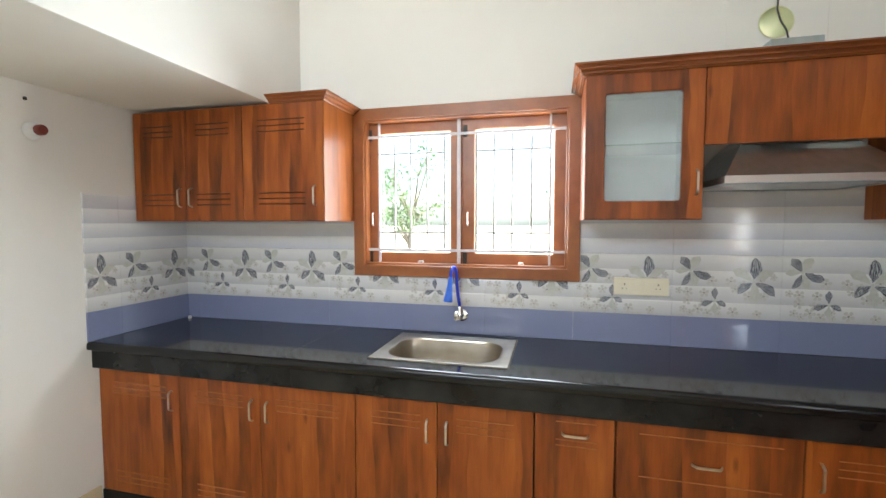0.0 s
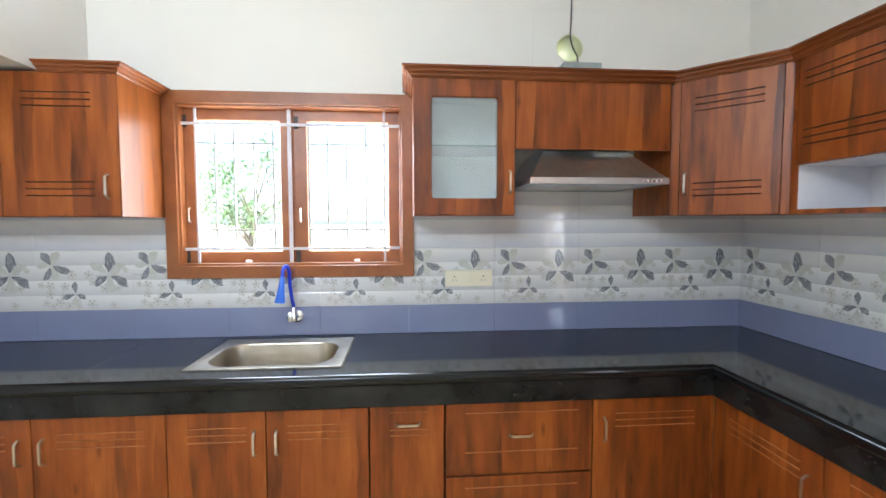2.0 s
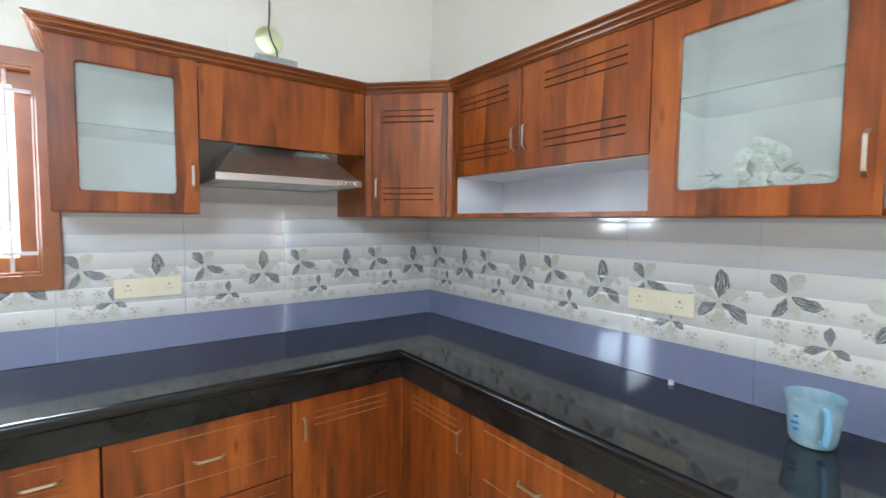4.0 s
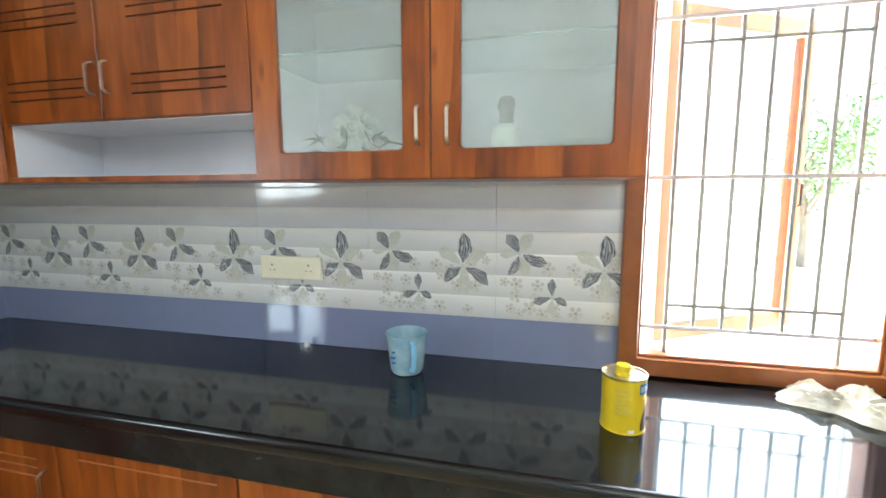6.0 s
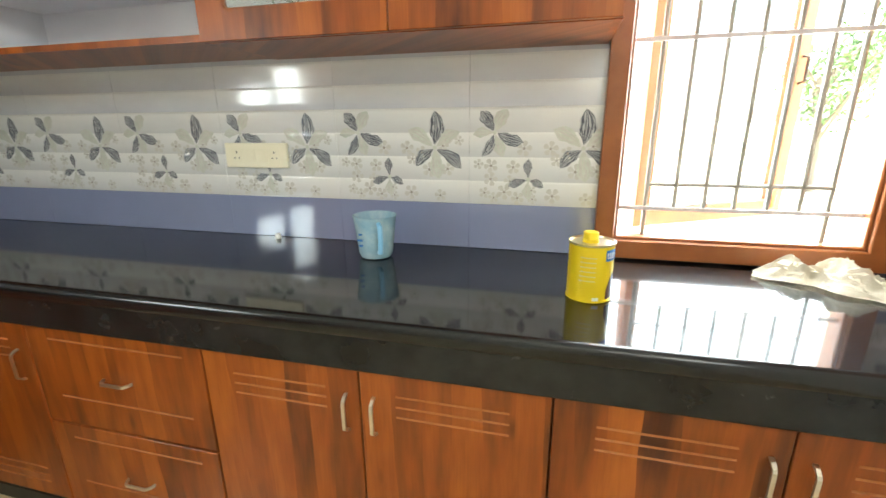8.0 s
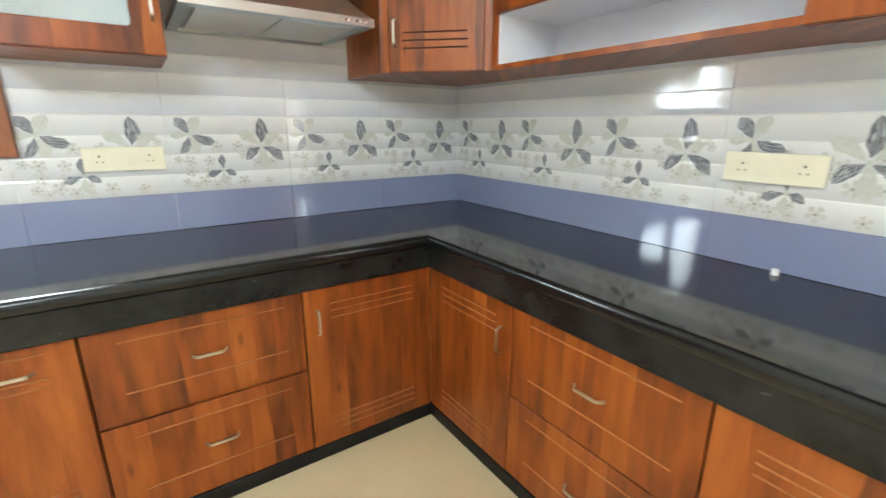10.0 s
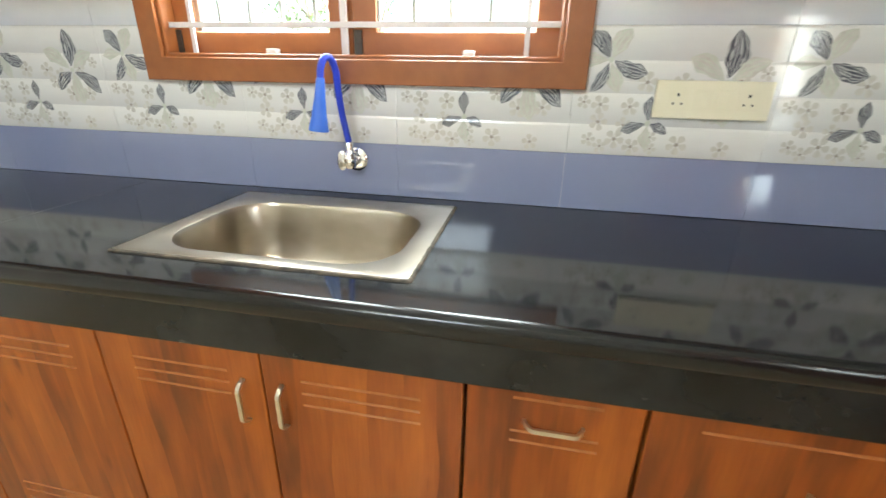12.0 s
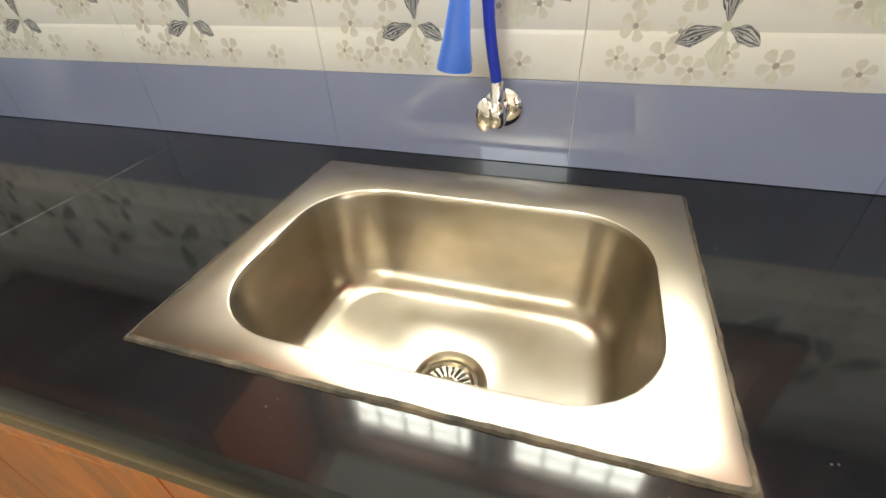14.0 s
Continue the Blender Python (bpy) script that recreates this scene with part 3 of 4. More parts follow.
def down(bm):
    bmesh.ops.translate(bm, verts=bm.verts, vec=(0, 0, -0.71))
    return bm


Z0 = COUNTER - 0.030
SX0, SX1, SY0, SY1 = -0.806, -0.274, 1.734, 2.092        # cut-out for the bowl
part("slab", down(boxes((XL, CY0, Z0, -1.2372, YB, COUNTER))), GRANITE, top)
for r in ((-1.2345, CY0, Z0, SX0, YB, COUNTER), (SX1, CY0, Z0, CX0, YB, COUNTER), (SX0, CY0, Z0, SX1, SY0, COUNTER), (SX0, SY1, Z0, SX1, YB, COUNTER), (CX0, YR, Z0, XR, YB, COUNTER)):
    part("slab", down(boxes(r)), GRANITE, top)
part("joint_filler", down(boxes((-1.2372, CY0 + 0.001, Z0, -1.2345, YB, COUNTER - 0.0004))), JOINT, top)
nose = [(0, 0.012), (0.006, 0.012), (0.0125, 0.0145), (0.0155, 0.020), (0.0165, 0.030), (0.0158, 0.040), (0.0132, 0.0475), (0.0085, 0.0525), (0.002, 0.0548), (0.0, 0.055)]
FRONT = [(XL, CY0), (CX0, CY0), (CX0, YR)]
part("nosing", down(sweep(bmesh.new(), [(o, COUNTER - 0.055 + z) for o, z in nose], FRONT)), NOSING, top, smooth=True)
part("fascia", down(sweep(bmesh.new(), [(-0.03, 0.715), (-0.0098, 0.715), (-0.0078, 0.718), (-0.0078, COUNTER - 0.05), (-0.03, COUNTER - 0.05)], FRONT)), FASCIA, top)
part("plinth", down(sweep(bmesh.new(), [(-0.02, 0.001), (0.0, 0.001), (0.0, 0.054), (-0.003, 0.057), (-0.02, 0.057)], [(XL, 1.652), (1.334, 1.652), (1.334, YR)])), SKIRT, top, "black stone skirting")

# sink
sink = empty("sink", pose(-0.54, 1.938, COUNTER), "inset stainless steel sink with worn brushed rim", "sink")
bm = bmesh.new()
ux, uy = 0.0, -0.025
rings = [rrect(0, 0, 0.310, 0.234, 0.006, 0.0005), rrect(0, 0, 0.309, 0.233, 0.006, 0.004), rrect(0, 0, 0.303, 0.227, 0.008, 0.0045),
         rrect(ux, uy, 0.262, 0.174, 0.112, 0.0045), rrect(ux, uy, 0.2595, 0.1715, 0.110, 0.0035), rrect(ux, uy, 0.2575, 0.1695, 0.109, -0.001), rrect(ux, uy, 0.2565, 0.1685, 0.108, -0.006),
         rrect(ux, uy, 0.253, 0.164, 0.104, -0.03), rrect(ux, uy, 0.246, 0.156, 0.098, -0.09), rrect(ux, uy, 0.238, 0.148, 0.090, -0.140),
         rrect(ux, uy, 0.231, 0.141, 0.086, -0.155), rrect(ux, uy, 0.220, 0.130, 0.078, -0.166), rrect(ux, uy, 0.20, 0.105, 0.06, -0.172),
         rrect(ux, uy, 0.10, 0.07, 0.05, -0.174), rrect(0.01, -0.070, 0.060, 0.060, 0.0595, -0.175), rrect(0.01, -0.070, 0.052, 0.052, 0.0515, -0.178), rrect(0.01, -0.070, 0.046, 0.046, 0.0455, -0.186)]
loops(bm, rings)
part("bowl", bm, SINK_STEEL, sink, smooth=True)
bm = bmesh.new()
loops(bm, [rrect(0, 0, 0.3155, 0.2395, 0.008, 0.0006, 30), rrect(0, 0, 0.313, 0.237, 0.008, 0.0036, 30), rrect(0, 0, 0.3085, 0.2325, 0.006, 0.0048, 30)])
bmesh.ops.subdivide_edges(bm, edges=[e for e in bm.edges if e.calc_length() > 0.1], cuts=60)
for v in bm.verts:
    v.co.x += 0.0018 * noise.noise(v.co * 55)
    v.co.y += 0.0018 * noise.noise(v.co * 55 + Vector((9, 0, 0)))
part("sealant", bm, PUTTY, sink, "uneven dark sealant bead")
bm = bmesh.new()
lathe(bm, ((0.0465, -0.186), (0.045, -0.181), (0.039, -0.180), (0.0345, -0.184), (0.014, -0.185), (0.0127, -0.180), (0.0046, -0.179)), 0.01, -0.070, 32)
drain = part("drain", bm, DRAIN_STEEL, sink, "steel basket strainer", smooth=True)
bm = bmesh.new()
for k in range(20):
    a = 2 * math.pi * k / 20
    c, s = math.cos(a), math.sin(a)
    p = [(0.010 + c * r - s * w, -0.070 + s * r + c * w, -0.1832) for r, w in ((0.0172, -0.0012), (0.0333, -0.0021), (0.0333, 0.0021), (0.0172, 0.0012))]
    q = [(x, y, z + 0.0006) for x, y, z in p]
    loops(bm, [p, q], cap0=True, cap1=True)
part("strainer_slots", bm, HOLE, drain, "dark radial slots")
part("maker_mark", boxes((0.225, -0.219, 0.0046, 0.2265, -0.213, 0.0049), (0.2285, -0.2185, 0.0046, 0.2365, -0.2175, 0.0049), (0.230, -0.2155, 0.0046, 0.235, -0.2145, 0.0049)), STEEL, sink)

# tap
tap = empty("kitchen_tap", pose(-0.53, 2.238, 0.958), "wall-mounted chrome tap with blue flexible spray hose", "tap")
bm = bmesh.new()
for prof in (((0.034, 0.0), (0.033, -0.006), (0.026, -0.011), (0.013, -0.013)), ((0.012, -0.012), (0.012, -0.052)), ((0.0155, -0.03), (0.0155, -0.036))):
    loops(bm, [[(r * math.cos(2 * math.pi * i / 24), y, r * math.sin(2 * math.pi * i / 24)) for i in range(24)] for r, y in prof], cap1=True, cap0=True)
part("flange", bm, CHROME, tap, smooth=True)
bm = bmesh.new()
lathe(bm, ((0.013, -0.018), (0.0165, -0.012), (0.0165, 0.012), (0.0125, 0.018), (0.0105, 0.026), (0.0105, 0.052), (0.0085, 0.055)), -0.003, -0.046, 20)
part("valve_body", bm, CHROME, tap, smooth=True)
bm = bmesh.new()
outer = [(-0.019 + 0.0135 * math.cos(2 * math.pi * i / 20), -0.052, 0.002 + (0.030 if math.sin(2 * math.pi * i / 20) > 0 else 0.024) * math.sin(2 * math.pi * i / 20)) for i in range(20)]
loops(bm, [outer, [(x, y - 0.014, z) for x, y, z in outer], [(-0.019 + (x + 0.019) * 0.7, y - 0.017, 0.002 + (z - 0.002) * 0.75) for x, y, z in outer]], cap0=True, cap1=True)
part("lever", bm, CHROME, tap, smooth=True)
arc = []
for k in range(25):
    f = k / 24
    if f < 0.45:
        g = f / 0.45
        arc.append((-0.003 - 0.013 * g - 0.004 * math.sin(g * 3), -0.046 - 0.024 * g, 0.05 + 0.165 * g))
    else:
        a = math.pi * (f - 0.45) / 0.55
        arc.append((-0.016 - 0.010 * (1 - math.cos(a)), -0.070 - 0.026 * (1 - math.cos(a)), 0.215 + 0.052 * math.sin(a)))
part("hose", tube(bmesh.new(), arc, 0.0088, 12), BLUE_HOSE, tap, "blue silicone hose", smooth=True)
e0 = Vector(arc[-1])
dirn = Vector((-0.10, -0.06, -1)).normalized()
part("spray_head", tube(bmesh.new(), [e0 + dirn * s for s in (-0.004, 0.0, 0.035, 0.085, 0.122, 0.125, 0.125)], [0.009, 0.0106, 0.0132, 0.0188, 0.0252, 0.0245, 0.0215], 20), BLUE_HEAD, tap, "blue conical spray head", smooth=True)


# ---- base cabinets ----
BZ0, BZ1 = 0.058, 0.7145


def base_unit(m, w, label, fronts, height=0.646):
    """Carcass with its fronts: rows of (kind, x0, x1, z0, z1, handle x, handle z)."""
    u = empty("base_cabinet", m, label, "cabinet", "base cabinets")
    part("body", boxes((0.002, 0.012, 0, w - 0.002, 0.54, height)), WOOD, u)
    for kind, x0, x1, z0, z1, hx, hz in fronts:
        h, wd = z1 - z0, x1 - x0
        if kind == "door":
            g, gxx = (0.055, 0.083, 0.111, h - 0.075, h - 0.103, h - 0.131), ((0.20, 0.80) if wd < 0.47 else (0.18, 0.84))
        elif kind == "drawer":
            g, gxx = (0.095, h - 0.055), (0.13, 0.90)
        else:
            g, gxx = (0.13, 0.155, 0.18, h - 0.04, h - 0.112, h - 0.135), (0.27, 0.78)
        d = door_leaf(u, x0, x1, z0, z1, g, gxx, "door" if kind == "door" else "drawer_front", groove=GROOVE_LIT)
        put_handle(d, hx - x0, hz - z0, kind == "door")
    return u


H = BZ1 - BZ0
FY = 1.673
hz_ = 0.575 - BZ0
for x0, x1, side in ((XL + 0.003, -1.83, "r"), (-1.83, -1.372, "r"), (-1.372, -0.89, "l"), (-0.89, -0.516, "r"), (-0.516, -0.118, "l")):
    w = x1 - x0
    base_unit(BACK(x0, FY, BZ0), w, "teak laminate base cabinet with one grooved door", [("door", 0, w, 0, H, w - 0.045 if side == "r" else 0.04, hz_)], 0.58 if -0.9 < x0 < -0.2 else 0.646)
w = 0.187 + 0.118
base_unit(BACK(-0.118, FY, BZ0), w, "narrow teak laminate pull-out base cabinet", [("pull", 0, w, 0, H, w / 2, 0.628 - BZ0)])
w = 0.805 - 0.187
zm = 0.400 - BZ0
base_unit(BACK(0.187, FY, BZ0), w, "teak laminate base cabinet with two drawers", [("drawer", 0, w, zm, H, w / 2, 0.565 - BZ0), ("drawer", 0, w, 0, zm, w / 2, 0.243 - BZ0)])
w = 1.3375 - 0.805
base_unit(BACK(0.805, FY, BZ0), w, "teak laminate corner base cabinet with one door", [("door", 0, w, 0, H, 0.045, hz_)])
FX = 1.354
w = 1.6570 - 1.160
base_unit(RIGHT(FX, 1.657, BZ0), w, "teak laminate corner base cabinet with one door", [("door", 0, w, 0, H, w - 0.052, 0.56 - BZ0)])
w = 1.160 - 0.535
base_unit(RIGHT(FX, 1.160, BZ0), w, "teak laminate base cabinet with two drawers", [("drawer", 0, w, 0.375 - BZ0, H, w / 2, 0.55 - BZ0), ("drawer", 0, w, 0, 0.375 - BZ0, w / 2, 0.20 - BZ0)])
for y0, y1, side in ((0.535, 0.092, "r"), (0.092, -0.356, "l"), (-0.356, -0.803, "r"), (-0.803, -1.38, "l")):
    w = y0 - y1
    base_unit(RIGHT(FX, y0, BZ0), w, "teak laminate base cabinet with one grooved door", [("door", 0, w, 0, H, w - 0.037 if side == "r" else 0.035, 0.58 - BZ0)])


# ---- wall cabinets ----
UZ0, UZ1 = 1.468, 2.070
UD = 0.335


def carcass(u, w, h, d, inside=None, floor_z=0.0):
    """Open-fronted box of boards."""
    t = 0.018
    part("side", boxes((0, 0, floor_z, t, d, h)), WOOD, u)
    part("side", boxes((w - t, 0, floor_z, w, d, h)), WOOD, u)
    part("top", boxes((t, 0, h - t, w - t, d, h)), WOOD, u)
    part("bottom", boxes((t, 0, floor_z, w - t, d, floor_z + t)), WOOD, u)
    part("back", boxes((t, d - 0.008, floor_z + t, w - t, d - 0.001, h - t)), inside or LAMINATE, u)
    if inside:
        for r in ((t, 0.004, floor_z + t, t + 0.003, d - 0.009, h - t), (w - t - 0.003, 0.004, floor_z + t, w - t, d - 0.009, h - t),
                  (t + 0.003, 0.004, floor_z + t, w - t - 0.003, d - 0.009, floor_z + t + 0.003), (t + 0.003, 0.004, h - t - 0.003, w - t - 0.003, d - 0.009, h - t)):
            part("lining", boxes(r), inside, u)


UG = lambda h: (0.085, 0.113, 0.141, h - 0.085, h - 0.113, h - 0.141)


def glass_door(u, x0, x1, z0, z1, p, hx, hz):
    """Framed door with a frosted pane; p is the pane's opening from the door's edges: left, right, bottom, top."""
    w, h = x1 - x0 - 0.004, z1 - z0 - 0.004
    d = part("door", ring_panel(w, h, 0.0175, p[0], w - p[1], p[2], h - p[3], 0.014, 6, 0.003), WOOD, u)
    d.location = (x0 + 0.002, -0.018, z0 + 0.002)
    part("pane", boxes((p[0] - 0.008, 0.0105, p[2] - 0.008, w - p[1] + 0.008, 0.0145, h - p[3] + 0.008)), FROSTED, d, "frosted glass pane").visible_shadow = False
    put_handle(d, hx - x0, hz - z0)
    return d


h = UZ1 - UZ0
# beside the window, under the beam
w = -1.152 - (XL + 0.02)
lc = empty("wall_cabinet", BACK(XL + 0.02, 1.903, UZ0 - 0.004), "dark teak laminate wall cabinet with three doors, closed", "cabinet", "wall cabinets")
lh = 2.060 - UZ0
carcass(lc, w, lh, UD)
for x0, x1, hx in ((0.0, 0.343, 0.343 - 0.037), (0.343, 0.70, 0.343 + 0.035), (0.70, w, w - 0.05)):
    d = door_leaf(lc, x0, x1, 0, lh, UG(lh), (0.2, 0.78))
    put_handle(d, hx - x0, 1.592 - UZ0)
part("side_panel", boxes((w, -0.018, 0, w + 0.003, UD, lh)), WOOD_GLOSS, lc, "glossy end panel")

# glazed cabinet beside the window
gc = empty("wall_cabinet", BACK(0.070, 1.903, UZ0), "teak laminate wall cabinet with frosted glass door", "cabinet", "wall cabinets")
gw = 0.455
carcass(gc, gw, h, UD, LAMINATE)
glass_door(gc, 0, gw, 0, h, (0.078, 0.080, 0.075, 0.080), gw - 0.028, 1.615 - UZ0)
part("shelf_edge", boxes((0.022, 0.0035, 0.3095, gw - 0.022, 0.0058, 0.3155)), EDGE_GLASS, gc, "green glass edge")
part("shelf", boxes((0.022, 0.006, 0.31, gw - 0.022, UD - 0.01, 0.315)), SHELF_GLASS, gc, "glass shelf").visible_shadow = False

# panel over the hood
hp = empty("hood_panel", BACK(0.527, 1.888, 1.766), "teak laminate panel boxing the hood", "panel")
part("board", grooved_panel(1.250 - 0.527, UZ1 - 1.766, 0.0175, (), 0.1, 0.6), WOOD, hp)
for x in (0.001, 0.68):
    part("cleat", boxes((x, 0.0178, 0.05, x + 0.04, 0.058, 0.29)), WOOD, hp)

# corner cabinet set on the diagonal
P0, P1 = Vector((1.262, 1.885)), Vector((1.563, 1.575))
dv = P1 - P0
dw, da = dv.length, math.degrees(math.atan2(dv.y, dv.x))
cc_ = empty("wall_cabinet", pose(P0.x, P0.y, UZ0, 0, 0, da), "teak laminate corner wall cabinet with diagonal door", "cabinet", "wall cabinets")
d = door_leaf(cc_, 0.028, dw - 0.028, 0.0, h, UG(h), (0.15, 0.83), y=0.0)
put_handle(d, 0.025, 1.607 - UZ0, True, 0.0)
for a, b in ((0.0, 0.0275), (dw - 0.0275, dw)):
    part("stile", boxes((a, 0.001, 0, b, 0.02, h)), WOOD, cc_)
inv = pose(P0.x, P0.y, UZ0, 0, 0, da).inverted()


def plan_prism(pts, z0, z1):
    bm = bmesh.new()
    loops(bm, [[inv @ Vector((x, y, z)) for x, y in pts] for z in (z0, z1)], cap0=True, cap1=True)
    return bm


body_plan = [(1.264, 1.900), (1.285, 1.890), (1.565, 1.600), (1.578, 1.581), (1.90, 1.581), (1.90, 2.24), (1.264, 2.24)]
part("body", plan_prism(body_plan, UZ0 + 0.001, UZ1), WOOD, cc_)

# two-door cabinet over an open niche
UX = 1.581
y0, y1 = 1.5725, 0.598
mw = y0 - y1
mc = empty("wall_cabinet", RIGHT(UX, y0, UZ0), "teak laminate wall cabinet over an open white niche", "cabinet", "wall cabinets")
part("body", boxes((0.0, 0, 0.192, mw, 0.33, h)), WOOD, mc)
part("bottom", boxes((0.0, -0.014, 0, mw, 0.33, 0.018)), WOOD, mc)
part("side", boxes((0.0, -0.014, 0.018, 0.016, 0.33, 0.192)), WOOD, mc)
for r in ((0.016, 0.305, 0.018, mw, 0.33, 0.192), (0.016, 0.0, 0.018, 0.019, 0.305, 0.189), (mw - 0.003, 0.0, 0.018, mw, 0.305, 0.189), (0.019, 0.0, 0.018, mw - 0.003, 0.305, 0.0205), (0.019, 0.0, 0.189, mw - 0.003, 0.305, 0.192)):
    part("lining", boxes(r), LAMINATE, mc, "white laminate niche lining")
mz = 0.192
mg = (0.072, 0.100, 0.128, h - mz - 0.06, h - mz - 0.088, h - mz - 0.116)
sp = 1.137
d = door_leaf(mc, 0.018, y0 - sp, mz, h, mg, (0.07, 0.84))
put_handle(d, y0 - sp - 0.018 - 0.03, 1.785 - UZ0 - mz)
d = door_leaf(mc, y0 - sp, mw, mz, h, mg, (0.225, 0.855))
put_handle(d, 0.03, 1.785 - UZ0 - mz)
part("stile", boxes((0.0, -0.017, mz, 0.0175, 0.0, h)), WOOD, mc)

# wide glazed cabinet
gw2 = 0.598 + 0.450
g2 = empty("wall_cabinet", RIGHT(UX, 0.598, UZ0 - 0.003), "wide teak laminate wall cabinet with two frosted glass doors", "cabinet", "wall cabinets")
carcass(g2, gw2, h + 0.003, 0.33, LAMINATE)
mid = 0.598 - 0.070
glass_door(g2, 0, mid, 0, h + 0.003, (0.082, 0.076, 0.076, 0.080), mid - 0.035, 1.605 - UZ0)
glass_door(g2, mid, gw2, 0, h + 0.003, (0.076, 0.072, 0.076, 0.080), mid + 0.045, 1.605 - UZ0)
part("shelf_edge", boxes((0.022, 0.0035, 0.3445, gw2 - 0.022, 0.0058, 0.3505)), EDGE_GLASS, g2, "green glass edge")
part("shelf", boxes((0.022, 0.006, 0.345, gw2 - 0.022, 0.318, 0.350)), SHELF_GLASS, g2, "glass shelf").visible_shadow = False

# crown mouldings along the tops
CP = [(-0.02, 0.0), (0.004, 0.0), (0.008, 0.006), (0.014, 0.008), (0.016, 0.016), (0.024, 0.024), (0.030, 0.026), (0.032, 0.034), (0.040, 0.042), (0.046, 0.044), (0.046, 0.052), (-0.02, 0.052)]
crown = solid("crown_moulding", sweep(bmesh.new(), [(o, UZ1 - 0.004 + z * 0.86) for o, z in CP], [(0.068, 2.248), (0.068, 1.883), (1.262, 1.883), (1.561, 1.575), (1.561, -0.452), (1.905, -0.452)]), CROWN, "stepped dark wooden crown moulding along cabinets", "moulding")
crown2 = solid("crown_moulding", sweep(bmesh.new(), [(o, 2.050 + z * 0.72) for o, z in CP], [(-1.445, 1.883), (-1.149, 1.883), (-1.149, 2.248)]), CROWN, "short stepped wooden crown moulding on cabinet", "moulding")

# things behind the frosted panes
vase = empty("flower_ornament", pose(1.70, 0.345, UZ0 + 0.019), "white flower arrangement with dark leaves behind glass", "ornament")
bm = bmesh.new()
lathe(bm, ((0.03, 0.0), (0.045, 0.02), (0.04, 0.05), (0.028, 0.06)))
part("pot", bm, FLOWER_WHITE, vase, smooth=True)
rng = random.Random(4)
bm = bmesh.new()
for k in range(26):
    a, r, z = rng.uniform(0, 6.28), rng.uniform(0.0, 0.06), rng.uniform(0.06, 0.19)
    c = Vector((r * math.cos(a), r * math.sin(a), z))
    bmesh.ops.create_icosphere(bm, subdivisions=1, radius=rng.uniform(0.014, 0.026), matrix=Matrix.Translation(c))
part("blooms", bm, FLOWER_WHITE, vase)
bm = bmesh.new()
for k in range(30):
    a, r, z = rng.uniform(0, 6.28), rng.uniform(0.05, 0.13), rng.uniform(0.03, 0.12)
    c = Vector((r * math.cos(a), r * math.sin(a), z))
    q = Matrix.Translation(c) @ Euler((rng.uniform(-1, 1), rng.uniform(-1, 1), a)).to_matrix().to_4x4()
    vs = [bm.verts.new(q @ Vector(p)) for p in ((-0.03, 0, 0), (0, -0.012, 0.005), (0.035, 0, 0), (0, 0.012, 0.005))]
    bm.faces.new(vs)
part("leaves", bm, FLOWER_GREEN, vase)
bot = empty("ornament_jar", pose(1.655, -0.115, UZ0 + 0.019), "white jar with dark neck on clay base", "ornament")
bm = bmesh.new()
lathe(bm, ((0.042, 0.0), (0.042, 0.042), (0.036, 0.046)))
part("base", bm, CLAY, bot, smooth=True)
bm = bmesh.new()
lathe(bm, ((0.036, 0.046), (0.042, 0.075), (0.036, 0.112), (0.022, 0.124)))
part("body", bm, FLOWER_WHITE, bot, smooth=True)
bm = bmesh.new()
lathe(bm, ((0.022, 0.124), (0.018, 0.15), (0.025, 0.172), (0.018, 0.192), (0.008, 0.198)))
part("neck", bm, IRON, bot, smooth=True)
# ---- extractor hood ----
hood = empty("extractor_hood", pose(0.865, 2.238, 1.598), "brushed steel pyramid extractor hood with push buttons", "hood")
HWD, HD = 0.305, 0.475
bm = bmesh.new()
rect = lambda hw, y0, y1, z: [(-hw, y0, z), (hw, y0, z), (hw, y1, z), (-hw, y1, z)]
loops(bm, [rect(HWD, -HD, 0, 0.004), rect(HWD, -HD, 0, 0.030), rect(HWD - 0.004, -HD + 0.004, 0, 0.032), rect(0.20, -0.31, 0, 0.165), rect(0.12, -0.29, 0, 0.235)], cap1=True)
part("canopy", bm, HOOD_STEEL, hood)
lipm = part("lip", boxes((-HWD - 0.001, -HD - 0.004, 0.003, HWD + 0.001, -HD - 0.0005, 0.031), bevel=0.001), STEEL, hood, "bright steel front lip")
bm = bmesh.new()
loops(bm, [rect(HWD, -HD, 0, 0.004), rect(HWD - 0.03, -HD + 0.03, -0.03, 0.0), rect(HWD - 0.034, -HD + 0.034, -0.034, 0.012)], cap1=True)
part("underside", bm, HOOD_STEEL, hood)
for i in range(2):
    f = part("filter", boxes((-0.255 + i * 0.257, -0.42, 0.004, -0.004 + i * 0.257, -0.06, 0.0105), bevel=0.002), STEEL, hood)
for i in range(5):
    bm = bmesh.new()
    loops(bm, [[(0.195 + i * 0.020 + r * math.cos(6.2832 * k / 14), y, 0.017 + r * math.sin(6.2832 * k / 14)) for k in range(14)] for r, y in ((0.0062, -HD - 0.004), (0.0062, -HD - 0.0075), (0.004, -HD - 0.0085))], cap1=True)
    part("button", bm, CHROME, hood)
part("duct_cover", boxes((-0.105, -0.30, 0.235, 0.075, -0.08, 0.574), bevel=0.002), HOOD_STEEL, hood, "steel duct cover")

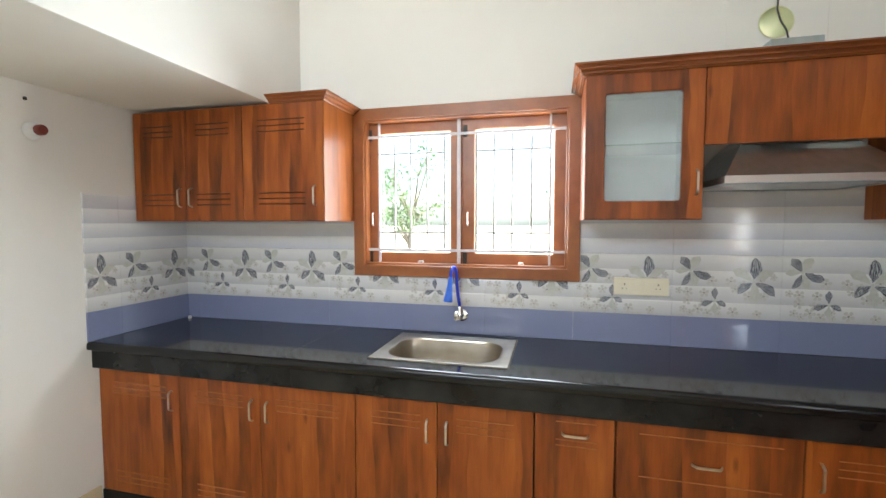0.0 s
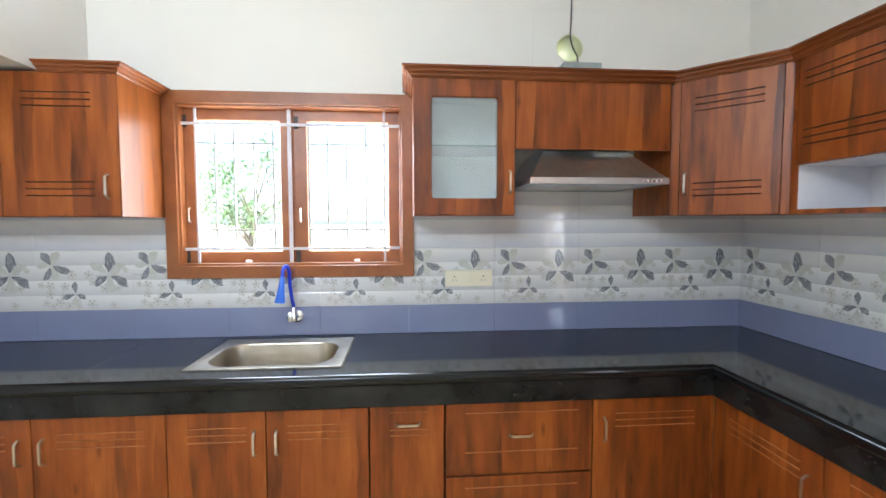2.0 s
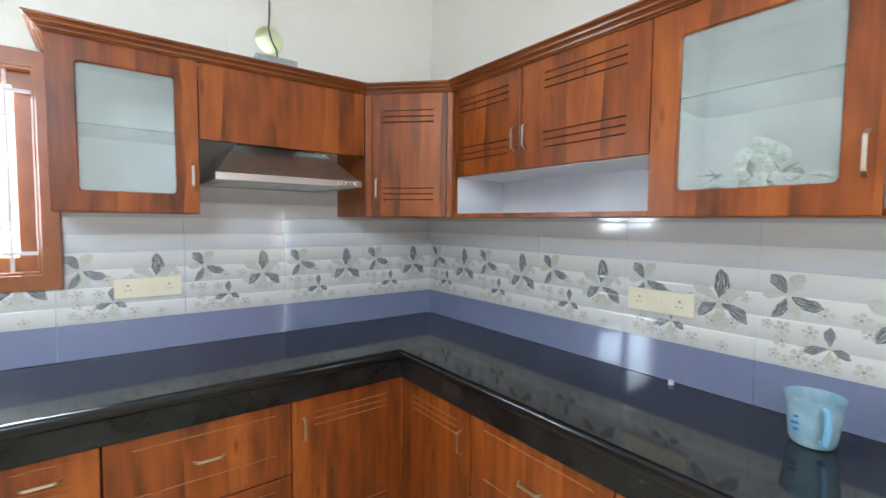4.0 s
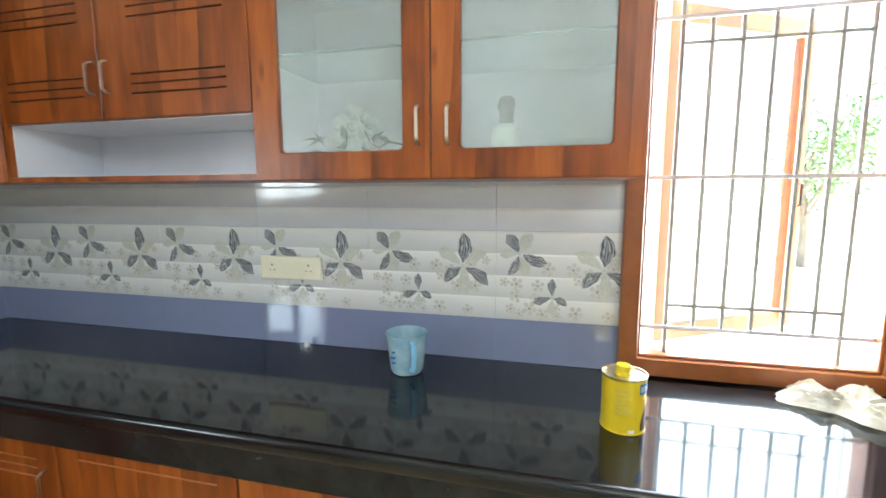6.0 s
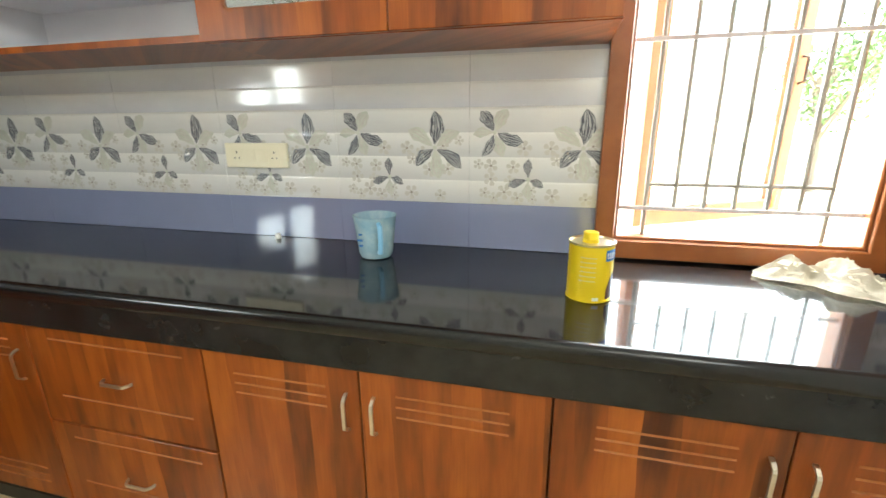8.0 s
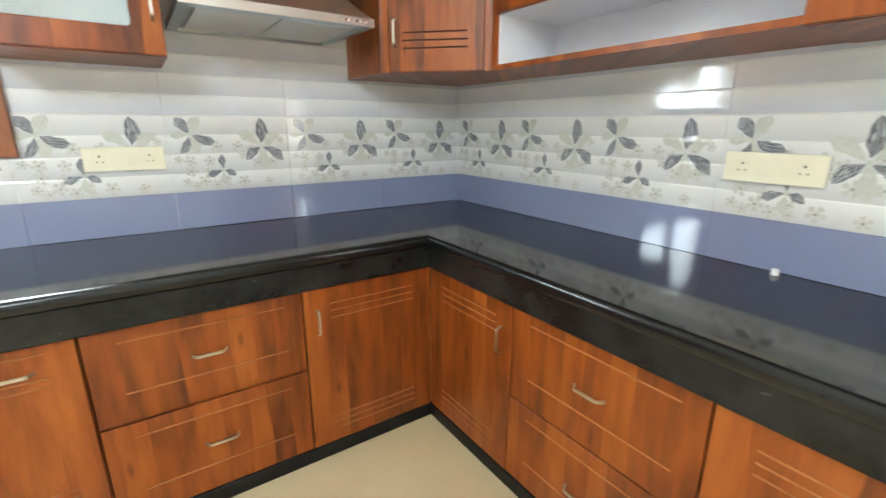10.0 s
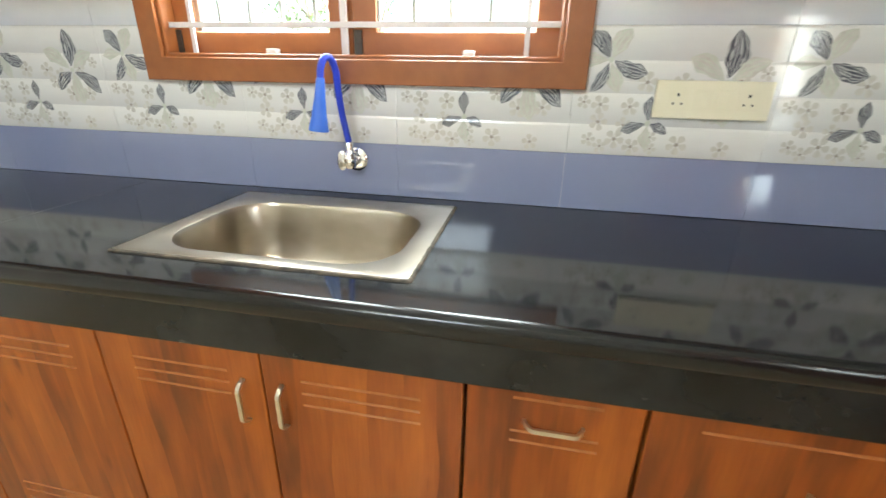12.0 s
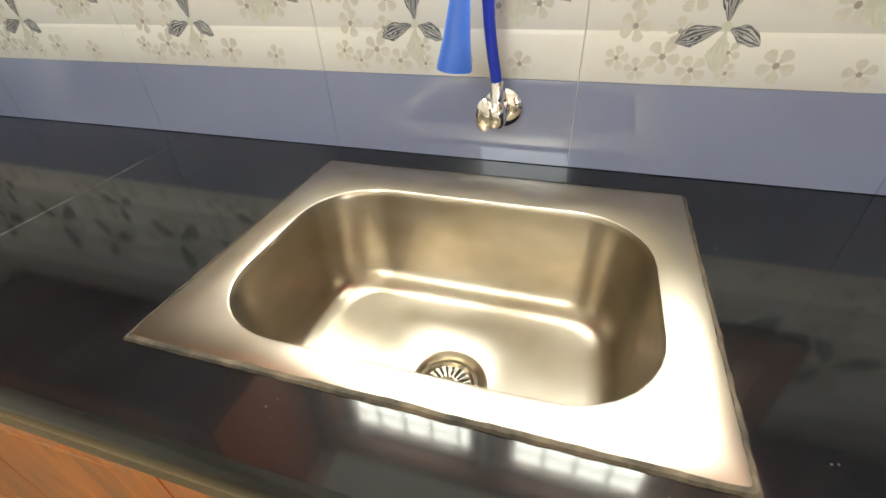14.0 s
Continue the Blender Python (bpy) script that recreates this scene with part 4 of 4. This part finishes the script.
bm = bmesh.new()
circ = lambda r, y: [(DUCT[0] + r * math.cos(6.2832 * k / 40), y, DUCT[1] + r * math.sin(6.2832 * k / 40)) for k in range(40)]
loops(bm, [circ(0.0665, YB - 0.002), circ(0.0715, YB - 0.002), circ(0.0715, YB + 0.40), circ(0.0665, YB + 0.40)], close=True)
solid("exhaust_pipe", bm, PIPE, "pale greenish plastic exhaust pipe through the wall", "pipe", smooth=True)

cable = solid("power_cable", tube(bmesh.new(), [(0.903, 2.225, 2.97), (0.903, 2.228, 2.7), (0.9, 2.23, 2.47), (0.893, 2.222, 2.40), (0.905, 2.215, 2.345), (0.925, 2.205, 2.30), (0.925, 2.18, 2.24), (0.90, 2.14, 2.16)], 0.0038, 8), CABLE, "black cable hanging down to the hood", "cable", smooth=True)


# ---- sockets and fittings ----
def socket_plate(m):
    s = empty("socket_plate", m, "cream modular socket and switch plate on tiles", "socket", "socket plates")
    part("plate", boxes((0, -0.013, 0, 0.252, 0, 0.086), bevel=0.003), CREAM, s)
    for x0, x1 in ((0.028, 0.072), (0.086, 0.124), (0.136, 0.178), (0.180, 0.226)):
        part("module", boxes((x0, -0.0148, 0.020, x1, -0.0128, 0.066), bevel=0.0008), CREAM_DEEP, s)
    for cx in (0.050, 0.203):
        for dx, dz, w, hh in ((0, 0.011, 0.0026, 0.0034), (-0.009, -0.009, 0.0022, 0.0022), (0.009, -0.009, 0.0022, 0.0022)):
            part("pin_hole", boxes((cx + dx - w, -0.0152, 0.043 + dz - hh, cx + dx + w, -0.0147, 0.043 + dz + hh)), HOLE, s)
    for x in (0.105, 0.148):
        part("rocker", boxes((x - 0.009, -0.0165, 0.028, x + 0.009, -0.0147, 0.058), bevel=0.001), CREAM, s)
    return s


socket_plate(BACK(0.238, 2.238, 1.100))
socket_plate(RIGHT(1.898, 0.837, 1.108))

for m, lab in ((pose(1.874, 0.648, COUNTER), "white capped pipe stub on the black worktop"), (pose(-2.285, 2.205, COUNTER), "white capped pipe stub in the worktop corner")):
    bm = bmesh.new()
    lathe(bm, ((0.010, 0.0), (0.010, 0.012), (0.009, 0.0135), (0.009, 0.0165), (0.006, 0.018)), 0, 0, 18)
    p = solid("pipe_cap", bm, WHITE, lab, "pipe cap", smooth=True)
    p.matrix_world = m

bh = empty("lamp_holder", LEFT(XL + 0.001, 1.405, 1.868), "white wall lamp holder with red-brown socket", "lamp holder")
disc = lambda rs: loops(bm, [[(r * math.cos(6.2832 * k / 24), y, r * math.sin(6.2832 * k / 24)) for k in range(24)] for r, y in rs], cap0=True, cap1=True)
bm = bmesh.new()
disc(((0.040, 0.0), (0.040, -0.008), (0.034, -0.016), (0.022, -0.020)))
part("base", bm, WHITE, bh, smooth=True)
bm = bmesh.new()
disc(((0.019, -0.020), (0.019, -0.045)))
part("neck", bm, WHITE, bh, smooth=True)
bm = bmesh.new()
disc(((0.024, -0.045), (0.024, -0.066), (0.020, -0.072)))
part("socket", bm, RED_CAP, bh, smooth=True)
bm = bmesh.new()
disc(((0.008, 0.0), (0.008, -0.004)))
plug = solid("wall_plug", bm, IRON, "small dark screw plug in the wall", "screw plug")
plug.matrix_world = LEFT(XL + 0.001, 1.385, 2.005)

# ---- things on the worktop ----
cup = empty("plastic_jug", pose(1.742, 0.205, COUNTER), "pale blue translucent plastic mug, empty, on the worktop", "mug")
bm = bmesh.new()
lathe(bm, ((0.038, 0.0), (0.047, 0.003), (0.053, 0.016), (0.060, 0.08), (0.066, 0.128), (0.068, 0.133), (0.066, 0.134), (0.063, 0.128), (0.057, 0.08), (0.050, 0.018), (0.040, 0.006)), 0, 0, 36)
part("body", bm, CUP, cup, smooth=True)
bm = bmesh.new()
tube(bm, [(-0.050, -0.032, 0.118), (-0.068, -0.044, 0.112), (-0.073, -0.047, 0.07), (-0.064, -0.041, 0.032), (-0.043, -0.027, 0.026)], [0.007, 0.008, 0.008, 0.008, 0.007], 8)
part("handle", bm, BLUE_GRIP, cup, "blue handle", smooth=True)
for k, (zz, wv) in enumerate(((0.045, 0.012), (0.062, 0.016), (0.080, 0.010))):
    part("marking", boxes((-0.0592 - k * 0.0015, 0.018, zz, -0.0572 - k * 0.0015, 0.018 + wv, zz + 0.006)), LABEL_BLUE, cup)

tin = empty("paint_thinner_tin", pose(1.548, -0.424, COUNTER), "yellow printed tin can with yellow screw cap", "can")
bm = bmesh.new()
lathe(bm, ((0.050, 0.0), (0.053, 0.001), (0.053, 0.004), (0.0512, 0.006), (0.0512, 0.132), (0.053, 0.134)), 0, 0, 40)
part("body", bm, YELLOW, tin, smooth=True)
bm = bmesh.new()
lathe(bm, ((0.053, 0.134), (0.0535, 0.1385), (0.051, 0.1385), (0.050, 0.135), (0.020, 0.136)), 0, 0, 40)
part("lid", bm, TIN, tin, "bare tin lid", smooth=True)
bm = bmesh.new()
lathe(bm, ((0.019, 0.136), (0.019, 0.142), (0.0175, 0.143), (0.0175, 0.158), (0.016, 0.160)), -0.004, 0.004, 24)
part("cap", bm, YELLOW, tin, smooth=True)


def wrap(a0, a1, z0, z1, r=0.0517, seg=10):
    bm = bmesh.new()
    pts = [(math.radians(a0 + (a1 - a0) * i / seg)) for i in range(seg + 1)]
    vs = [[bm.verts.new((r * math.cos(a), r * math.sin(a), z)) for a in pts] for z in (z0, z1)]
    for i in range(seg):
        bm.faces.new((vs[0][i], vs[0][i + 1], vs[1][i + 1], vs[1][i]))
    return bm


part("label", wrap(215, 262, 0.100, 0.126), LABEL_BLUE, tin, "blue label block")
for a, wd in ((219, 4), (226, 4), (233, 4), (240, 4), (247, 4)):
    part("lettering", wrap(a, a + wd, 0.106, 0.120, 0.0519, 2), LABEL_WHITE, tin)
bm = wrap(222, 275, 0.008, 0.055, seg=14)
for v in bm.verts:
    if v.co.z > 0.03:
        ang = math.degrees(math.atan2(v.co.y, v.co.x)) % 360
        v.co.z = 0.02 + 0.048 * math.sin(math.radians((ang - 218) * 3.0))
part("picture", bm, LABEL_BROWN, tin, "dark brown picture on the label")
part("lettering", wrap(186, 202, 0.006, 0.014, 0.0519, 3), LABEL_WHITE, tin)
for k in range(6):
    part("lettering", wrap(150, 190, 0.052 + k * 0.011, 0.0545 + k * 0.011, 0.0515, 6), TIN, tin)

# crumpled rag
bm = bmesh.new()
NX, NY = 46, 34
grid = []
for j in range(NY + 1):
    row = []
    for i in range(NX + 1):
        u, v = i / NX * 2 - 1, j / NY * 2 - 1
        wob = 1 + 0.25 * noise.noise(Vector((math.atan2(v, u) * 1.3, 3.1, 0))) 
        px, py = u * 0.145 * wob, v * 0.085 * wob
        fold = math.sin(u * 5.5 + 2.6 * noise.noise(Vector((u * 1.2, v * 1.5, 3.3))) + v * 1.6)
        fine = noise.noise(Vector((u * 3.5 + 1, v * 5.5, 5.0)))
        fall = max(0.0, 1 - (u * u * 0.8 + v * v * 0.95)) ** 0.8
        hump = math.exp(-((u - 0.05) ** 2 * 9 + (v + 0.1) ** 2 * 3.5)) + 0.6 * math.exp(-((u + 0.55) ** 2 * 12 + (v - 0.1) ** 2 * 4))
        z = 0.003 + fall * (0.010 + 0.013 * (fold * 0.5 + 0.5) + 0.018 * abs(fine) + 0.010 * abs(noise.noise(Vector((u * 9, v * 7, 2.2))))) + 0.046 * hump * (0.65 + 0.35 * fold) + 0.003 * abs(fine) + 0.020 * fall * max(0.0, 1 - abs(noise.noise(Vector((u * 2.6 + 4, v * 3.4 + u, 7.7)))) * 5) ** 1.5
        row.append(bm.verts.new((px + 0.012 * noise.noise(Vector((v * 3, u * 3, 2))), py + 0.016 * noise.noise(Vector((u * 3, v * 3, 8))), max(0.0025, z))))
    grid.append(row)
for j in range(NY):
    for i in range(NX):
        bm.faces.new((grid[j][i], grid[j][i + 1], grid[j + 1][i + 1], grid[j + 1][i]))
ex = bmesh.ops.solidify(bm, geom=bm.faces[:], thickness=0.002)
rag = solid("cleaning_rag", bm, CLOTH, "crumpled off-white cotton rag on the worktop", "rag", smooth=True)
rag.matrix_world = pose(1.765, -1.03, COUNTER + 0.002, 0, 0, -122)


# ---- trees outside ----
def tree(x, y, height, spread, seed, label):
    r = random.Random(seed)
    t = empty("tree", pose(x, y, -0.42), label, "tree")
    trunk_h = height * 0.5
    bm = bmesh.new()
    lean = Vector((r.uniform(-0.3, 0.3), r.uniform(-0.3, 0.3), 0))
    tube(bm, [Vector((0, 0, 0)) + lean * f * f + Vector((0, 0, trunk_h * f)) for f in (0, 0.3, 0.6, 1)], [0.14, 0.11, 0.09, 0.05], 8)
    tips = []
    for k in range(11):
        f = r.uniform(0.35, 1.0)
        s = lean * f * f + Vector((0, 0, trunk_h * f))
        a = r.uniform(0, 6.28)
        e = s + Vector((math.cos(a) * spread * r.uniform(0.4, 1), math.sin(a) * spread * r.uniform(0.4, 1), height * r.uniform(0.12, 0.45)))
        m = (s + e) / 2 + Vector((r.uniform(-0.2, 0.2), r.uniform(-0.2, 0.2), 0.15))
        tube(bm, (s, m, e), (0.045, 0.03, 0.012), 5)
        tips += [m, e, (m + e) / 2]
    part("trunk", bm, BARK, t)
    co, fa = [], []
    for p in tips:
        for k in range(55):
            c = p + Vector((r.gauss(0, 0.33), r.gauss(0, 0.33), r.gauss(0, 0.28)))
            q = Euler((r.uniform(-1.2, 1.2), r.uniform(-1.2, 1.2), r.uniform(0, 6.28))).to_matrix()
            s = r.uniform(0.05, 0.11)
            b0 = len(co)
            co += [c + q @ Vector(v) * s for v in ((-1, 0, 0), (0, -0.42, 0.1), (1, 0, -0.1), (0, 0.42, 0.1))]
            fa.append((b0, b0 + 1, b0 + 2, b0 + 3))
    me = bpy.data.meshes.new("crown")
    me.from_pydata(co, [], fa)
    me.materials.append(LEAF)
    part("crown", me, None, t)
    return t


for i, (x, y, hgt, sp_) in enumerate(((-5.3, 15.5, 5.4, 1.7), (1.6, 18.0, 4.6, 1.8), (6.0, 17.0, 6.5, 2.0), (2.9, 8.0, 6.6, 1.5), (13.0, -6.2, 5.2, 1.6), (15.0, -9.5, 6.2, 2.0), (-9.0, 19.0, 7.0, 2.4))):
    tree(x, y, hgt, sp_, 20 + i, "leafy green tree in the yard outside")


# ---- wall tiles, last ----
TW, ROWZ = 0.4585, (COUNTER + 0.001, 1.003, 1.303, 1.603)
BAND = 0.075


def wave(z):
    """Relief of the moulded tiles: each band swells gently and steps back at its upper edge."""
    f = ((z - 1.003) / BAND) % 1.0
    return 0.0015 * f if f < 0.92 else 0.0015 * 0.92 * (1 - (f - 0.92) / 0.08)


BREAKS = (0.0, 0.25, 0.5, 0.75, 0.92, 0.999)


def cut(rects, o):
    """Rectangles (u0, u1, z0, z1) less the opening o."""
    out = []
    for a, b, c, d in rects:
        if o is None or b <= o[0] or a >= o[1] or d <= o[2] or c >= o[3]:
            out.append((a, b, c, d))
            continue
        if c < o[2]:
            out.append((a, b, c, o[2]))
        if d > o[3]:
            out.append((a, b, o[3], d))
        lo, hi = max(c, o[2]), min(d, o[3])
        if a < o[0]:
            out.append((a, o[0], lo, hi))
        if b > o[1]:
            out.append((o[1], b, lo, hi))
    return out


def tile_bm(rects, waved):
    """Tile pieces in wall coordinates (u, z): body 9 mm deep, face towards -y."""
    bm = bmesh.new()
    g = 0.0004
    for a, b, c, d in rects:
        a, b, c, d = a + g, b - g, c + g, d - g
        zs = [c, d]
        if waved:
            k0 = int((c - 1.003) / BAND) - 1
            zs = sorted({c, d} | {1.003 + (k + f) * BAND for k in range(k0, k0 + 8) for f in BREAKS if c + 1e-4 < 1.003 + (k + f) * BAND < d - 1e-4})
        y = lambda z: -0.006 - (wave(z) if waved else 0.0)
        ed = 0.0006
        prev = None
        for i, z in enumerate(zs):
            off = ed if i in (0, len(zs) - 1) else 0
            row = [bm.verts.new(p) for p in ((a, 0.003, z), (a, y(z) + ed, z), (a + ed, y(z) + off, z), (b - ed, y(z) + off, z), (b, y(z) + ed, z), (b, 0.003, z))]
            if prev:
                for p in range(5):
                    bm.faces.new((prev[p], prev[p + 1], row[p + 1], row[p]))
            else:
                bm.faces.new(row)
            prev = row
        bm.faces.new(prev[::-1])
    return bm


def petal(bm, u0, z0, cx, cz, tx, tz, width, mode, skip, r):
    """Printed petal from (cx, cz) to (tx, tz). mode: 0 veined dark, 1 pale veined."""
    a, t = Vector((cx, cz)), Vector((tx, tz))
    d = t - a
    side = Vector((-d.y, d.x)).normalized()
    S, N = 12, (15 if mode == 0 else 9)
    bend = r.uniform(-0.10, 0.10)
    seed = r.uniform(0, 9)
    pts = []
    for i in range(S + 1):
        s = i / S
        wd = width * 0.92 * (math.sin(math.pi * min(1, 0.05 + 0.95 * s) ** 1.3) ** 0.85 if s < 1 else 0.03) * (1 + 0.10 * math.sin(s * 9 + seed))
        c = a + d * (0.1 + 0.9 * s) + side * bend * d.length * math.sin(s * 3)
        pts.append([c + side * wd * (k / N * 2 - 1) * (1 + 0.08 * math.sin(s * 17 + k)) for k in range(N + 1)])
    for i in range(S):
        for k in range(N):
            q = [pts[i][k], pts[i][k + 1], pts[i + 1][k + 1], pts[i + 1][k]]
            if any(skip(u0 + p.x, z0 + p.y) for p in q):
                continue
            f = bm.faces.new([bm.verts.new((u0 + p.x, -0.0075 - wave(z0 + p.y), z0 + p.y)) for p in q])
            vein = math.sin(k * 2.35 + 2.4 * noise.noise(Vector((k * 0.25, i * 0.30, seed))) + seed)
            f.material_index = (0 if vein > -0.22 else 1) if mode == 0 else (2 if vein > -0.1 else 5)


def blossom(bm, u0, z0, cx, cz, rad, skip, r):
    rot = r.uniform(0, 1.2)
    for p in range(5):
        a = rot + p * 1.2566
        q = [Vector((cx, cz)) + Vector((math.cos(a + o), math.sin(a + o))) * rad * s for o, s in ((0, 0.12), (-0.48, 0.58), (-0.42, 0.86), (-0.16, 1.0), (0.16, 1.0), (0.42, 0.86), (0.48, 0.58))]
        if any(skip(u0 + v.x, z0 + v.y) for v in q):
            return
        bm.faces.new([bm.verts.new((u0 + v.x, -0.0072 - wave(z0 + v.y), z0 + v.y)) for v in q]).material_index = 3
    q = [Vector((cx, cz)) + Vector((math.cos(k * 1.047), math.sin(k * 1.047))) * rad * 0.2 for k in range(6)]
    bm.faces.new([bm.verts.new((u0 + v.x, -0.0076 - wave(z0 + v.y), z0 + v.y)) for v in q]).material_index = 4


def print_bm(u0, skip):
    """The flower print of one tile, 0.46 by 0.30 m, starting at u0."""
    r = random.Random(7)
    z0 = 1.003
    bm = bmesh.new()
    spots = [(r.uniform(0.02, 0.44), r.uniform(0.018, 0.055), r.uniform(0.014, 0.025)) for _ in range(16)]
    spots += [(r.uniform(0.02, 0.44), r.uniform(0.075, 0.19), r.uniform(0.015, 0.025)) for _ in range(22)] + [(0.215, 0.185, 0.020), (0.425, 0.20, 0.016)]
    for i, (cx, cz, rad) in enumerate(spots):
        if all((cx - a) ** 2 + (cz - b) ** 2 > (rad + c) ** 2 * 0.75 for a, b, c in spots[:i]):
            blossom(bm, u0, z0, cx, cz, rad, skip, r)
    flowers = (((0.080, 0.225), ((0.034, 0.288, 0.021), (0.168, 0.196, 0.021), (0.040, 0.152, 0.017)), ((0.118, 0.292, 0.024), (0.012, 0.218, 0.016), (0.108, 0.150, 0.020))),
               ((0.345, 0.178), ((0.346, 0.291, 0.028), (0.282, 0.118, 0.022), (0.432, 0.112, 0.021)), ((0.255, 0.232, 0.024), (0.428, 0.226, 0.022), (0.357, 0.078, 0.025))),
               ((0.187, 0.082), ((0.186, 0.146, 0.014), (0.126, 0.060, 0.014), (0.234, 0.058, 0.014)), ((0.192, 0.018, 0.015),)))
    for (cx, cz), dark, pale in flowers:
        for tx, tz, w in pale:
            petal(bm, u0, z0, cx, cz, tx, tz, w, 1, skip, r)
    for (cx, cz), dark, pale in flowers:
        for tx, tz, w in dark:
            petal(bm, u0, z0, cx, cz, tx, tz, w, 0, skip, r)
    for (cx, cz), dark, pale in flowers:
        q = [Vector((cx + 0.007 * math.cos(k * 0.785), cz + 0.007 * math.sin(k * 0.785))) for k in range(8)]
        if not any(skip(u0 + v.x, z0 + v.y) for v in q):
            bm.faces.new([bm.verts.new((u0 + v.x, -0.0079 - wave(z0 + v.y), z0 + v.y)) for v in q]).material_index = 2
    return bm


PRINT_MATS = [PETAL_DARK, PETAL_MID, PETAL_PALE, BLOSSOM, BLOSSOM_CORE, BLOSSOM]


def tile_wall(wall, m, u0, u1, joint, openings, rows):
    """Rows of tiles on a wall; m maps (u, depth, z); joint is the u of one upright joint."""
    shared = {}
    k = math.floor((u0 - joint) / TW)
    while joint + k * TW < u1 - 0.004:
        a = joint + k * TW
        lo, hi = max(a, u0), min(a + TW, u1)
        if hi - lo > 0.004:
            for row in rows:
                z0, z1 = ROWZ[row], ROWZ[row + 1]
                rects = [(lo, hi, z0, z1)]
                for o in openings:
                    rects = cut(rects, o)
                rects = [q for q in rects if q[1] - q[0] > 0.006 and q[3] - q[2] > 0.006]
                if not rects:
                    continue
                whole = hi - lo > TW - 0.001 and rects == [(lo, hi, z0, z1)]
                if whole and row in shared:
                    me, pr = shared[row]
                else:
                    rel = [(p - a, q - a, c, d) for p, q, c, d in rects]
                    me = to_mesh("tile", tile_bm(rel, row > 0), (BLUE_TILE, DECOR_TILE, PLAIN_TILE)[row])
                    pr = None
                    if row == 1:
                        inside = lambda u, z: lo - a + 0.002 < u < hi - a - 0.002 and not any(o[0] - a + 0.012 < u < o[1] - a - 0.012 and o[2] + 0.012 < z < o[3] for o in openings)
                        bmp = print_bm(0.0, lambda u, z: not inside(u, z))
                        pr = to_mesh("flower_print", bmp, PRINT_MATS) if len(bmp.faces) else None
                    if whole:
                        shared[row] = (me, pr)
                t = part("tile", me, None, wall)
                t.matrix_local = m @ pose(a, 0, 0)
                if pr:
                    part("flower_print", pr, None, t)
        k += 1


o_w1 = (W1[0] + 0.02, W1[1] - 0.02, W1[2] + 0.02, W1[3] - 0.02)
tile_wall(wall_back, BACK(0, 2.248, 0), XL + 0.007, XR - 0.0065, 0.0475, [o_w1], (0, 1, 2))
o_w2 = (-W2[0] + 0.02, -W2[1] - 0.02, W2[2] - 0.05, W2[3] - 0.02)
tile_wall(wall_right, RIGHT(1.908, 0, 0), -(2.2445), 1.385, -0.398, [o_w2], (0, 1, 2))
tile_wall(wall_left, LEFT(XL + 0.004, 0, 0), 1.605, 2.2445, 1.790, [], (0, 1, 2))
